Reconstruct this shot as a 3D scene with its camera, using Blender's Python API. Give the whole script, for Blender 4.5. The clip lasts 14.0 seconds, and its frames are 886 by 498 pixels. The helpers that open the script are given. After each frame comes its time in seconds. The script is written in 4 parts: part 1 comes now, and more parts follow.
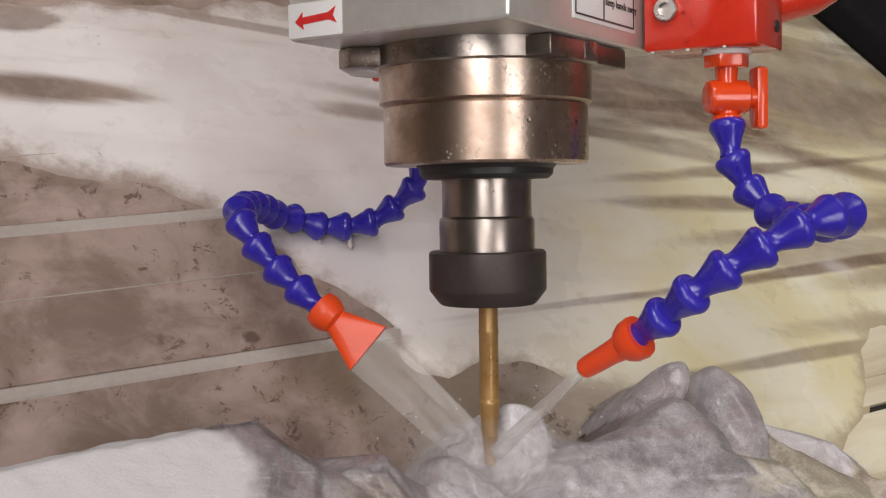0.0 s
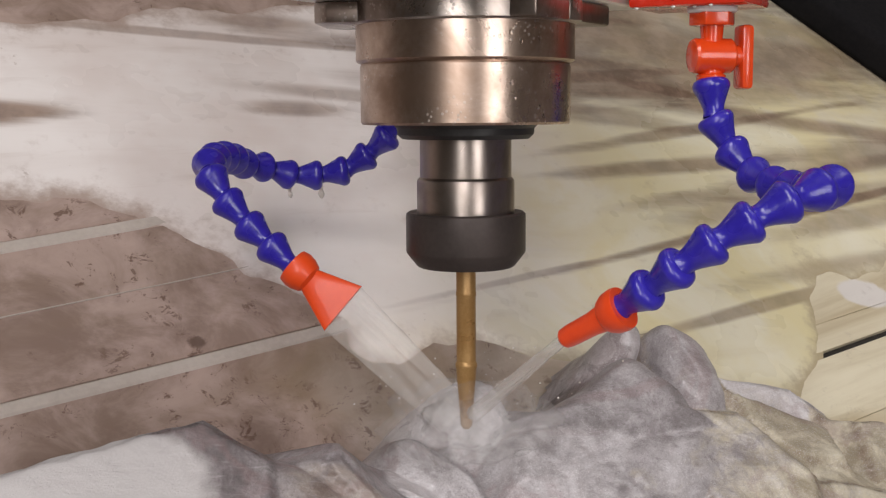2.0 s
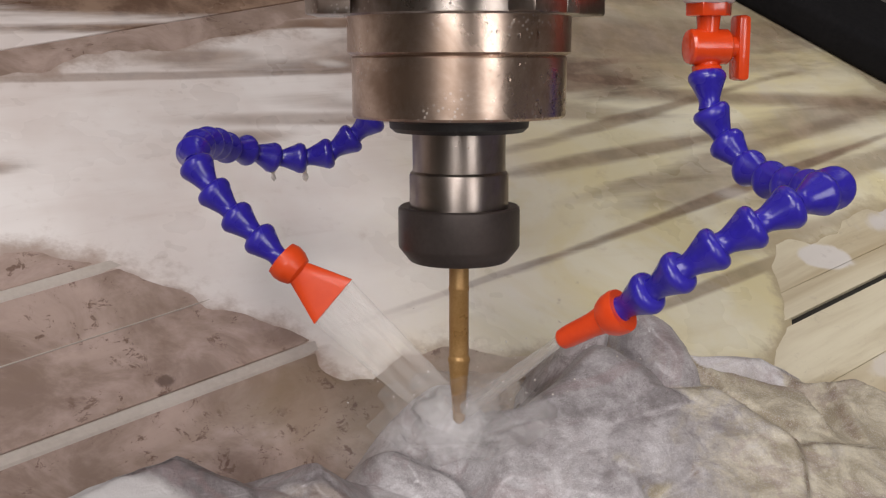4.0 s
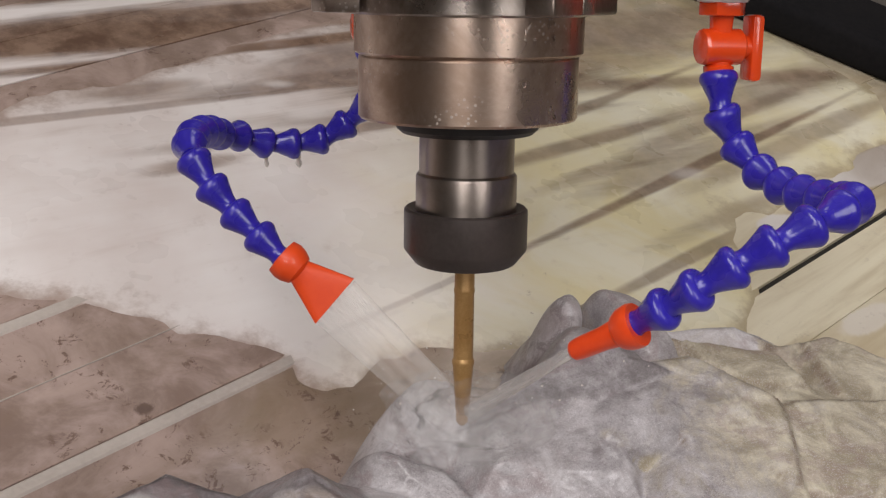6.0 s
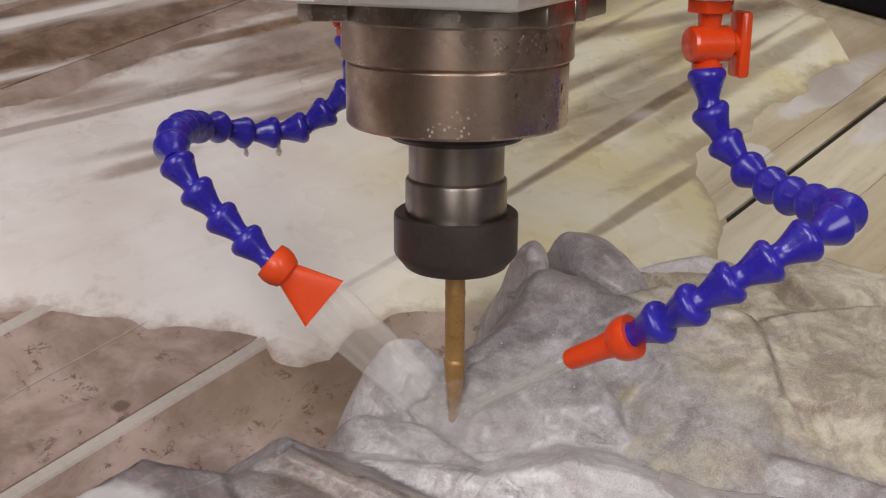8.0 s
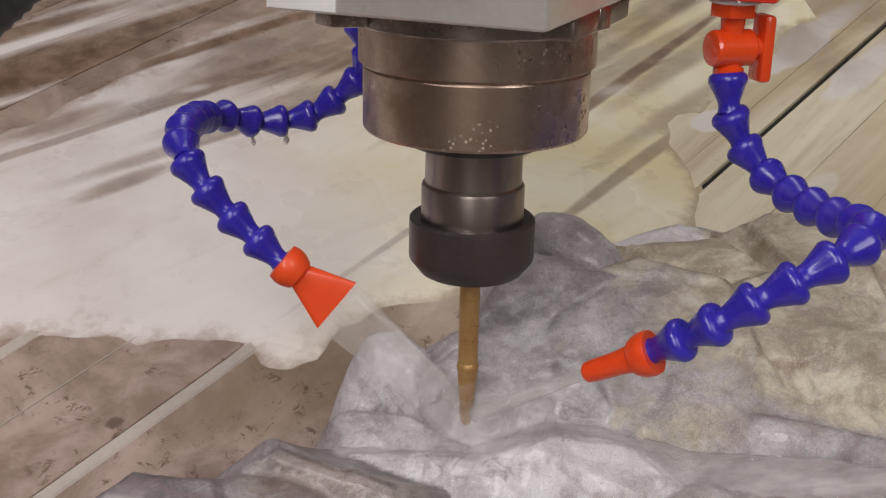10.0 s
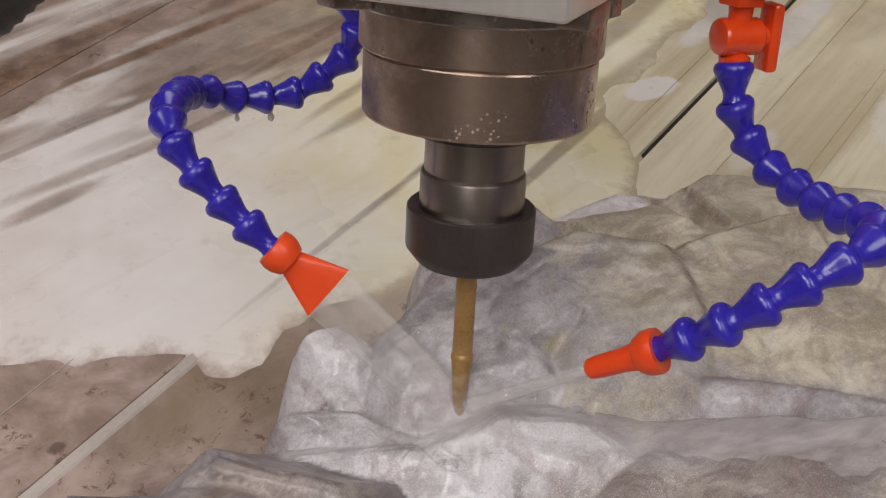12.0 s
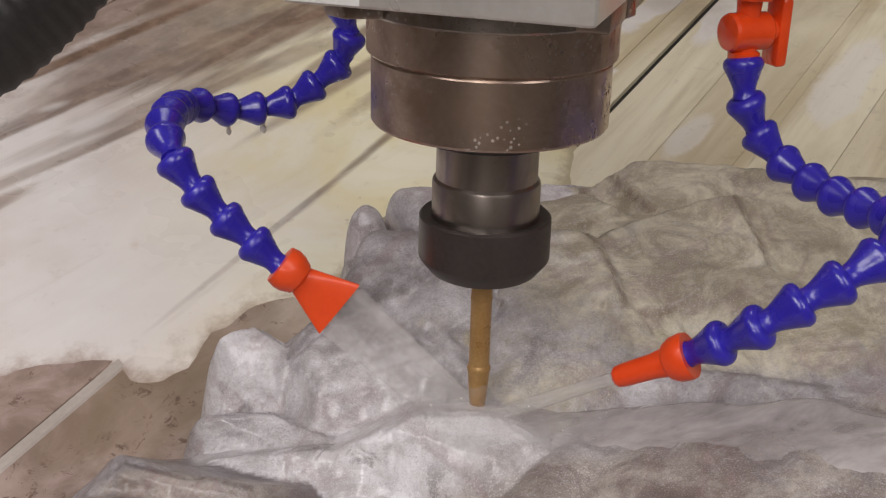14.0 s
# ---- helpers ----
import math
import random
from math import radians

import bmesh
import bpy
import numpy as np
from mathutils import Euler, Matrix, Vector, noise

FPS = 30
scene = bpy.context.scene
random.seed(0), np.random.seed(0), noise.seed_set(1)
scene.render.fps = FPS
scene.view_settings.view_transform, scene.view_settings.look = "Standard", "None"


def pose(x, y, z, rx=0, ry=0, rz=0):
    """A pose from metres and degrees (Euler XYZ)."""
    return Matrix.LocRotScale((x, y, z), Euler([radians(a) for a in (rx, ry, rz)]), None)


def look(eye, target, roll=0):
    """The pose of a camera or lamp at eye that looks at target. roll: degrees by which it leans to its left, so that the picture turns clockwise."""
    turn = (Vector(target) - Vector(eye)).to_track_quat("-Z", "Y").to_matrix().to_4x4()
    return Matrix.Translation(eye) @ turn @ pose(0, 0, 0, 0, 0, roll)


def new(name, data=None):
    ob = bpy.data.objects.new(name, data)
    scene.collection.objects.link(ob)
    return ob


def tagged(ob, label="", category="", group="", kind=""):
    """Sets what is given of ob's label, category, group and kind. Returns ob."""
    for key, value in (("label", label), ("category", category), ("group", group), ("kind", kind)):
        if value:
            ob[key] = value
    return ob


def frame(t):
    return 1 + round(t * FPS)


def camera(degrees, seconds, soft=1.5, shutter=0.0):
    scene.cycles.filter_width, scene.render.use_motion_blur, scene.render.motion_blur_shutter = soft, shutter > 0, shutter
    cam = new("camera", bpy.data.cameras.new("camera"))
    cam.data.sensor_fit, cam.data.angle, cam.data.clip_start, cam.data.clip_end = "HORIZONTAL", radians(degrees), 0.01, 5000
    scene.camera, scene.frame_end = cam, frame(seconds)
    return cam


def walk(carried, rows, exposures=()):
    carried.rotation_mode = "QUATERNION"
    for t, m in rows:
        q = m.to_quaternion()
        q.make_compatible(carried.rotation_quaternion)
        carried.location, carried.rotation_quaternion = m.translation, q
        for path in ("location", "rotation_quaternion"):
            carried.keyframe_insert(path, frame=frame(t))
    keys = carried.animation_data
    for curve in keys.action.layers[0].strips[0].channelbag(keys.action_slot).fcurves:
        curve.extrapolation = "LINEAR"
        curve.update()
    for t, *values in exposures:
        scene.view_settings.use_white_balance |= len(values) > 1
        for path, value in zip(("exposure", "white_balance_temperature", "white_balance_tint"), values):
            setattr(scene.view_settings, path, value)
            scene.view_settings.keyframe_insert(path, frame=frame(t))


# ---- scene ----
cam = camera(41.36, 14.0, 1.25)
CAMERA_ROWS = [
    (0, pose(0.0620, -0.3634, 0.4508, 43.42, -20.20, 20.04)),
    (0.5, pose(0.0693, -0.3618, 0.4514, 43.68, -19.89, 18.66)),
    (1, pose(0.0703, -0.3640, 0.4499, 44.42, -19.50, 16.93)),
    (1.5, pose(0.0694, -0.3655, 0.4473, 45.04, -18.78, 15.32)),
    (2, pose(0.0752, -0.3638, 0.4452, 45.37, -17.67, 14.35)),
    (2.5, pose(0.0803, -0.3655, 0.4418, 46.15, -16.58, 12.80)),
    (3, pose(0.0818, -0.3642, 0.4426, 46.60, -15.63, 11.27)),
    (5.5, pose(0.0801, -0.3733, 0.4338, 50.15, -11.57, 4.19)),
    (6, pose(0.0802, -0.3762, 0.4300, 50.51, -10.84, 2.86)),
    (6.5, pose(0.0821, -0.3765, 0.4250, 50.61, -9.87, 1.58)),
    (7, pose(0.0871, -0.3777, 0.4235, 50.49, -8.54, 0.51)),
    (7.5, pose(0.0911, -0.3813, 0.4198, 50.77, -7.16, -0.84)),
    (8, pose(0.0955, -0.3849, 0.4162, 51.01, -5.73, -2.14)),
    (10.5, pose(0.1120, -0.3918, 0.4217, 50.73, -0.62, -6.51)),
    (11, pose(0.1135, -0.3896, 0.4165, 50.91, 0.33, -8.27)),
    (11.5, pose(0.1226, -0.3876, 0.4106, 50.96, 1.23, -8.72)),
    (12, pose(0.1263, -0.3872, 0.4098, 50.70, 1.42, -9.49)),
    (12.5, pose(0.1326, -0.3871, 0.4061, 50.52, 1.89, -10.34)),
    (13, pose(0.1382, -0.3888, 0.4052, 50.36, 1.83, -10.98)),
    (13.5, pose(0.1466, -0.3873, 0.4041, 49.67, 2.08, -11.30)),
    (14, pose(0.1579, -0.3887, 0.4053, 50.39, 2.55, -11.12)),
]
HEAD_ROWS = [
    (0, pose(0.0901, -0.0051, 0.1011, -44.47, -20.81, 20.74)),
    (0.5, pose(0.0933, -0.0020, 0.1035, -43.21, -19.86, 19.82)),
    (1, pose(0.0957, -0.0015, 0.1069, -41.65, -18.82, 18.58)),
    (1.5, pose(0.0987, -0.0018, 0.1113, -40.01, -17.88, 17.33)),
    (2, pose(0.1017, -0.0005, 0.1137, -38.43, -16.61, 16.32)),
    (2.5, pose(0.1046, 0.0008, 0.1168, -36.79, -15.51, 15.40)),
    (3, pose(0.1073, 0.0013, 0.1198, -35.85, -14.13, 14.27)),
    (5.5, pose(0.1250, -0.0044, 0.1274, -28.81, -8.66, 8.79)),
    (6, pose(0.1286, -0.0079, 0.1290, -27.68, -7.42, 7.88)),
    (6.5, pose(0.1327, -0.0104, 0.1282, -26.52, -6.21, 6.84)),
    (7, pose(0.1374, -0.0131, 0.1254, -25.27, -4.56, 6.43)),
    (7.5, pose(0.1411, -0.0179, 0.1207, -24.36, -3.49, 5.60)),
    (8, pose(0.1447, -0.0199, 0.1130, -23.09, -2.18, 5.41)),
    (10.5, pose(0.1667, -0.0356, 0.1170, -18.80, 4.02, 2.16)),
    (11, pose(0.1723, -0.0354, 0.1148, -17.82, 5.61, 1.44)),
    (11.5, pose(0.1795, -0.0351, 0.1132, -17.01, 6.95, 1.23)),
    (12, pose(0.1871, -0.0389, 0.1150, -16.86, 7.45, 0.24)),
    (12.5, pose(0.1972, -0.0439, 0.1134, -16.56, 7.63, 0.12)),
    (13, pose(0.2092, -0.0500, 0.1132, -16.78, 7.71, 0.91)),
    (13.5, pose(0.2183, -0.0558, 0.1057, -16.97, 7.54, 1.16)),
    (14, pose(0.2260, -0.0540, 0.1123, -16.58, 8.21, 2.01)),
]
walk(cam, CAMERA_ROWS, [(0, 0.0), (14, 0.0)])

# ---------------------------------------------------------------- light
world = bpy.data.worlds.new("workshop_air")
world.use_nodes = True
world.node_tree.nodes["Background"].inputs[0].default_value = (0.9, 0.92, 1.0, 1)
world.node_tree.nodes["Background"].inputs[1].default_value = 0.05
scene.world = world


def area_lamp(name, eye, target, sx, sy, watts, colour):
    lamp = bpy.data.lights.new(name, "AREA")
    lamp.shape, lamp.size, lamp.size_y, lamp.energy, lamp.color = "RECTANGLE", sx, sy, watts, colour
    ob = new(name, lamp)
    ob.matrix_world = look(eye, target)
    return ob


# unseen area lamps, added and tuned to brighten stone, table and steel
area_lamp("unseen_lamp", (-0.8, -0.5, 1.9), (0.15, 0.05, 0), 1.3, 0.6, 19, (1.0, 0.955, 0.945))
area_lamp("unseen_lamp", (-0.30, -1.45, 1.6), (0.15, 0.0, 0), 0.60, 1.1, 14, (1.0, 0.955, 0.945))
area_lamp("unseen_lamp", (1.00, -1.15, 1.6), (0.15, 0.0, 0), 0.65, 1.1, 11.0, (1.0, 0.955, 0.945))
area_lamp("unseen_lamp", (0.5, 1.3, 2.0), (0.15, 0.05, 0), 1.4, 0.4, 8, (1.0, 0.955, 0.945))


# ---------------------------------------------------------------- materials
class Nodes:
    """A small hand for wiring a material."""

    def __init__(self, name):
        self.mat = bpy.data.materials.new(name)
        self.mat.use_nodes = True
        self.t = self.mat.node_tree
        self.b = self.t.nodes["Principled BSDF"]
        self.co = self.t.nodes.new("ShaderNodeTexCoord").outputs["Object"]

    def node(self, kind, **inputs):
        n = self.t.nodes.new(kind)
        for k, v in inputs.items():
            self.put(n.inputs[k.replace("_", " ")], v)
        return n

    def put(self, socket, v):
        if isinstance(v, bpy.types.NodeSocket):
            self.t.links.new(v, socket)
        else:
            socket.default_value = v

    def noise(self, scale, detail=4.0, rough=0.6, distort=0.0, co=None):
        n = self.node("ShaderNodeTexNoise", Scale=scale, Detail=detail, Roughness=rough, Distortion=distort)
        self.put(n.inputs["Vector"], co or self.co)
        return n.outputs["Fac"]

    def math(self, op, a, b=0.0, clamp=False):
        n = self.t.nodes.new("ShaderNodeMath")
        n.operation, n.use_clamp = op, clamp
        self.put(n.inputs[0], a)
        self.put(n.inputs[1], b)
        return n.outputs[0]

    def ramp(self, fac, lo, hi, a=0.0, b=1.0):
        n = self.node("ShaderNodeMapRange", Value=fac)
        n.interpolation_type = "SMOOTHSTEP"
        for k, v in (("From Min", lo), ("From Max", hi), ("To Min", a), ("To Max", b)):
            self.put(n.inputs[k], v)
        return n.outputs[0]

    def mix(self, fac, a, b):
        n = self.t.nodes.new("ShaderNodeMix")
        n.data_type = "RGBA"
        self.put(n.inputs[0], fac)
        for s, v in ((6, a), (7, b)):
            self.put(n.inputs[s], v if isinstance(v, bpy.types.NodeSocket) else (*v, 1))
        return n.outputs[2]

    def bump(self, height, strength, distance=0.001):
        n = self.node("ShaderNodeBump", Height=height, Strength=strength, Distance=distance)
        self.put(self.b.inputs["Normal"], n.outputs[0])

    def stretched(self, sx, sy, sz, turn=0.0):
        n = self.t.nodes.new("ShaderNodeMapping")
        n.vector_type = "TEXTURE"
        n.inputs["Scale"].default_value, n.inputs["Rotation"].default_value = (1 / sx, 1 / sy, 1 / sz), (0, 0, turn)
        self.put(n.inputs["Vector"], self.co)
        return n.outputs[0]

    def blot(self, x, y, rx, ry, turn, wobble, edge=0.25):
        """A stain with a shape of its own: an oval with a ragged edge."""
        n = self.t.nodes.new("ShaderNodeMapping")
        n.vector_type = "TEXTURE"
        n.inputs["Location"].default_value, n.inputs["Rotation"].default_value = (x, y, 0), (0, 0, radians(turn))
        n.inputs["Scale"].default_value = (rx, ry, 1)
        self.put(n.inputs["Vector"], self.co)
        flat = self.node("ShaderNodeVectorMath", Vector=n.outputs[0])
        flat.operation = "MULTIPLY"
        flat.inputs[1].default_value = (1, 1, 0)
        length = self.t.nodes.new("ShaderNodeVectorMath")
        length.operation = "LENGTH"
        self.put(length.inputs[0], flat.outputs[0])
        d = self.math("ADD", length.outputs["Value"], wobble)
        return self.ramp(d, 1.0 - edge, 1.0 + edge, 1.0, 0.0)

    def set(self, **values):
        for k, v in values.items():
            s = self.b.inputs[k.replace("_", " ")]
            if isinstance(v, tuple) and len(v) == 3 and s.type == "RGBA":
                v = (*v, 1)
            self.put(s, v)
        return self.mat


def plain(name, a, b, rough, metal=0.0, scale=60.0, bump=0.15, coat=0.0, rvar=0.12):
    """A surface in two shades with grain and uneven gloss."""
    n = Nodes(name)
    big, fine = n.noise(scale * 0.25), n.noise(scale * 6, 3)
    f = n.math("ADD", n.math("MULTIPLY", big, 0.7), n.math("MULTIPLY", fine, 0.3))
    n.bump(fine, bump, 0.0006)
    return n.set(Base_Color=n.mix(n.ramp(f, 0.3, 0.7), a, b), Metallic=metal, Coat_Weight=coat, Coat_Roughness=0.08,
                 Roughness=n.ramp(big, 0.3, 0.7, max(rough - rvar, 0.03), rough + rvar))


def steel_material(name, a, b, rough, spots):
    """Turned steel with rings, brown stain and tint, and dried water spots."""
    n = Nodes(name)
    rings = n.noise(1.0, 4, 0.6, 0.0, n.stretched(14, 14, 2600))
    stain = n.noise(26, 6, 0.65, 0.4)
    drops = n.t.nodes.new("ShaderNodeTexVoronoi")
    drops.inputs["Scale"].default_value = 430
    n.put(drops.inputs["Vector"], n.co)
    dot = n.math("MULTIPLY", n.ramp(drops.outputs["Distance"], 0.18, 0.3, 1.0, 0.0), n.ramp(n.noise(34, 3), 0.50, 0.60))
    dot = n.math("MULTIPLY", dot, spots)
    col = n.mix(n.ramp(stain, 0.38, 0.66), a, b)
    col = n.mix(n.math("MULTIPLY", dot, 0.5), col, (0.62, 0.58, 0.54))
    r = n.math("ADD", n.ramp(stain, 0.3, 0.7, rough - 0.06, rough + 0.1), n.math("MULTIPLY", dot, 0.25))
    n.bump(n.math("ADD", n.math("MULTIPLY", rings, 0.35), dot), 0.10, 0.0005)
    return n.set(Base_Color=col, Metallic=1.0, Roughness=r, Anisotropic=0.35, Anisotropic_Rotation=0.25)


def bed_material():
    """Wet, stained table boards: brown to the left, pale and ochre to the right."""
    n = Nodes("stained_boards")
    grain = n.noise(1.0, 6, 0.6, 0.6, n.stretched(3.0, 26.0, 1.0, radians(TURN)))
    fine = n.noise(320, 4, 0.7)
    wob = n.math("MULTIPLY", n.math("SUBTRACT", n.noise(16, 5, 0.6, 0.8), 0.5), 1.5)
    brown = n.mix(n.ramp(n.noise(22, 6, 0.65, 0.5), 0.35, 0.65), (0.235, 0.165, 0.135), (0.48, 0.365, 0.325))
    brown = n.mix(n.ramp(grain, 0.35, 0.7, 0.0, 0.5), brown, (0.25, 0.18, 0.13))
    pale = n.mix(n.ramp(grain, 0.35, 0.65), (0.82, 0.76, 0.58), (0.55, 0.46, 0.30))
    sx = n.node("ShaderNodeSeparateXYZ", Vector=n.co)
    right = n.ramp(n.math("ADD", sx.outputs[0], n.math("MULTIPLY", wob, 0.05)), 0.08, 0.30)
    col = n.mix(right, brown, pale)
    info = n.t.nodes.new("ShaderNodeObjectInfo")
    col = n.mix(n.math("MULTIPLY", right, n.ramp(info.outputs["Random"], 0.1, 0.9, 0.0, 0.35)), col, (0.56, 0.47, 0.32))
    for x, y, rx, ry, turn, w in BED_WHITE:
        col = n.mix(n.math("MULTIPLY", n.blot(x, y, rx, ry, turn, wob, 0.15), w), col, (0.80, 0.77, 0.75))
    # brown darkening over the far boards
    far = n.blot(0.28, 0.50, 0.30, 0.11, -30, wob, 0.5)
    col = n.mix(n.math("MULTIPLY", far, 0.6), col, (0.24, 0.165, 0.10))
    wet = n.blot(0.09, 0.02, 0.05, 0.035, 30, wob, 0.35)
    col = n.mix(n.math("MULTIPLY", wet, 0.6), col, (0.21, 0.15, 0.085))
    specks = n.math("MULTIPLY", n.ramp(n.noise(95, 6, 0.8, 0.6), 0.555, 0.62), n.ramp(n.noise(17, 4), 0.46, 0.54))
    col = n.mix(n.math("MULTIPLY", specks, n.ramp(right, 0.0, 1.0, 0.85, 0.12)), col, (0.12, 0.065, 0.045))
    knot = n.blot(0.0, 0.0, 0.0042, 0.0036, 20, n.math("MULTIPLY", n.math("SUBTRACT", fine, 0.5), 1.2), 0.3)
    col = n.mix(n.math("MULTIPLY", knot, 0.8), col, (0.10, 0.06, 0.045))
    n.bump(n.math("ADD", n.math("ADD", n.math("MULTIPLY", fine, 0.25), grain), specks), 0.22, 0.0012)
    return n.set(Base_Color=col, Roughness=n.ramp(n.noise(12, 4), 0.3, 0.7, 0.28, 0.55), Coat_Weight=0.3, Coat_Roughness=0.14)


def film_material(name, spread):
    """Milky slurry drying on the boards, with brown streaks and yellow silt."""
    n = Nodes(name)
    turned = n.stretched(2.6, 17.0, 1.0, radians(32))
    streak = n.noise(1.0, 6, 0.62, 0.5, turned)
    thin = n.noise(1.0, 5, 0.6, 0.3, n.stretched(9.0, 70.0, 1.0, radians(36)))
    wob = n.math("MULTIPLY", n.math("SUBTRACT", n.noise(14, 6, 0.65, 0.9), 0.5), 1.8)
    wob2 = n.math("MULTIPLY", n.math("SUBTRACT", streak, 0.5), 3.0)
    milk = n.mix(n.ramp(n.noise(7, 4), 0.35, 0.65), (0.70, 0.63, 0.60), (0.83, 0.79, 0.77))
    milk = n.mix(n.ramp(streak, 0.45, 0.75, 0.0, 0.30), milk, (0.47, 0.37, 0.32))
    milk = n.mix(n.ramp(thin, 0.55, 0.75, 0.0, 0.25), milk, (0.42, 0.32, 0.27))
    silt = n.mix(n.ramp(n.noise(13, 5, 0.6, 0.6), 0.35, 0.65), (0.80, 0.73, 0.47), (0.87, 0.83, 0.65))
    silt = n.mix(n.ramp(streak, 0.48, 0.75, 0.0, 0.5), silt, (0.50, 0.41, 0.24))
    silt = n.mix(n.ramp(n.noise(11, 4, 0.6, 0.8), 0.50, 0.62, 0.0, 0.6), silt, (0.78, 0.69, 0.37))
    sx = n.node("ShaderNodeSeparateXYZ", Vector=n.co)
    right = n.ramp(n.math("ADD", sx.outputs[0], n.math("MULTIPLY", wob, 0.04)), 0.03, 0.22)
    col = n.mix(n.math("MULTIPLY", right, 0.95), milk, silt)
    brown = n.mix(n.ramp(n.noise(30, 6, 0.7), 0.35, 0.65), (0.12, 0.066, 0.042), (0.28, 0.185, 0.13))
    for x, y, rx, ry, turn, k, w in BED_STAINS:
        m = n.blot(x, y, rx, ry, turn, wob if k > 0.5 else wob2, 0.2 if k > 0.5 else 0.45)
        col = n.mix(n.math("MULTIPLY", m, w), col, brown)
    for x, y, rx, ry, turn, w in BED_FOAM:
        col = n.mix(n.math("MULTIPLY", n.blot(x, y, rx, ry, turn, wob, 0.15 if w > 0.6 else 0.7), w), col, (0.80, 0.77, 0.75))
    if spread:
        # where the skin runs out thin the boards show through
        skin = n.math("ADD", sx.outputs[2], n.math("MULTIPLY", n.math("SUBTRACT", n.noise(60, 6, 0.7), 0.5), 0.0022))
        col = n.mix(n.ramp(skin, -0.0002, 0.0009, 0.9, 0.0), col, n.mix(right, (0.36, 0.27, 0.225), (0.47, 0.39, 0.25)))
    specks = n.math("MULTIPLY", n.ramp(n.noise(110, 5, 0.75), 0.63, 0.70), n.ramp(n.noise(12, 3), 0.52, 0.62))
    col = n.mix(n.math("MULTIPLY", specks, 0.5), col, (0.24, 0.16, 0.11))
    n.bump(n.math("ADD", streak, n.math("MULTIPLY", n.noise(45, 4), 0.5)), 0.12, 0.0012)
    return n.set(Base_Color=col, Roughness=n.ramp(n.noise(10, 4), 0.35, 0.65, 0.22, 0.5), Coat_Weight=0.25, Coat_Roughness=0.1)


def stone_material():
    """Wet grey-white jade with dark speckle, mauve veins and ochre skin."""
    n = Nodes("wet_stone")
    veil = n.noise(15, 5, 0.6, 0.7)
    mid = n.noise(55, 6, 0.72, 0.5)
    speck = n.noise(900, 5, 0.8)
    grain = n.noise(1500, 3, 0.7)
    grey = n.mix(n.ramp(mid, 0.3, 0.7), (0.125, 0.108, 0.110), (0.31, 0.275, 0.285))
    white = n.mix(n.ramp(mid, 0.3, 0.7), (0.56, 0.52, 0.53), (0.86, 0.84, 0.865))
    sx = n.node("ShaderNodeSeparateXYZ", Vector=n.co)
    shift = n.math("SUBTRACT", veil, 0.5)
    carved = n.blot(0.160, -0.060, 0.080, 0.062, -10, n.math("MULTIPLY", shift, 1.6), 0.4)
    # kinds of stone: grey core, white crystal, ochre rind; some leaf lobes greyed for shade
    kind = n.t.nodes.new("ShaderNodeAttribute")
    kind.attribute_name = "zone"
    kinds = n.node("ShaderNodeSeparateColor", Color=kind.outputs["Color"])
    f = n.math("ADD", n.math("ADD", kinds.outputs[0], -0.04), n.math("MULTIPLY", n.math("SUBTRACT", n.noise(26, 8, 0.74, 0.9), 0.5), 2.0), clamp=True)
    col = n.mix(f, grey, white)
    ochre = n.mix(n.ramp(n.noise(34, 8, 0.75, 0.6), 0.40, 0.62), (0.36, 0.305, 0.205), (0.69, 0.63, 0.48))
    ragged = n.math("MULTIPLY", n.math("SUBTRACT", n.noise(30, 8, 0.75, 0.8), 0.5), 1.5)
    skin = n.ramp(n.math("ADD", kinds.outputs[1], ragged), 0.22, 0.70, 0.0, 0.92)
    col = n.mix(skin, col, ochre)
    umber = n.mix(n.ramp(n.noise(40, 8, 0.75, 0.6), 0.38, 0.62), (0.20, 0.145, 0.12), (0.48, 0.42, 0.37))
    col = n.mix(n.ramp(n.math("ADD", kinds.outputs[2], ragged), 0.2, 0.9, 0.0, 0.85), col, umber)
    blotch = n.math("MULTIPLY", n.ramp(n.noise(52, 7, 0.72, 1.1), 0.50, 0.60, 0.0, 0.7), n.ramp(n.noise(19, 3, 0.5, 0.5), 0.46, 0.60))
    col = n.mix(n.math("MULTIPLY", blotch, n.ramp(skin, 0.0, 1.0, 1.0, 0.35)), col, n.mix(n.ramp(speck, 0.4, 0.6), (0.15, 0.128, 0.13), (0.33, 0.295, 0.30)))
    vein = n.ramp(n.math("ABSOLUTE", n.math("SUBTRACT", n.noise(7, 5, 0.6, 1.2), 0.5)), 0.0, 0.03, 0.35, 0.0)
    col = n.mix(vein, col, (0.30, 0.20, 0.20))
    # dark brown line along the edges of leaf lobes and ochre plates
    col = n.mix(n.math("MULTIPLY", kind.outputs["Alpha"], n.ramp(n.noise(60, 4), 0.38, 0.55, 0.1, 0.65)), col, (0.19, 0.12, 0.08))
    # white area on the flat-cut slab at the near left
    white_patch = n.blot(-0.034, -0.181, 0.095, 0.040, 41, n.math("MULTIPLY", n.math("SUBTRACT", n.noise(30, 3), 0.5), 0.5), 0.06)
    col = n.mix(white_patch, col, (0.60, 0.575, 0.575))
    dark = n.math("MULTIPLY", n.ramp(speck, 0.50, 0.64), n.ramp(mid, 0.35, 0.6, 0.25, 0.65))
    dark = n.math("MULTIPLY", dark, n.math("SUBTRACT", 1.0, white_patch))
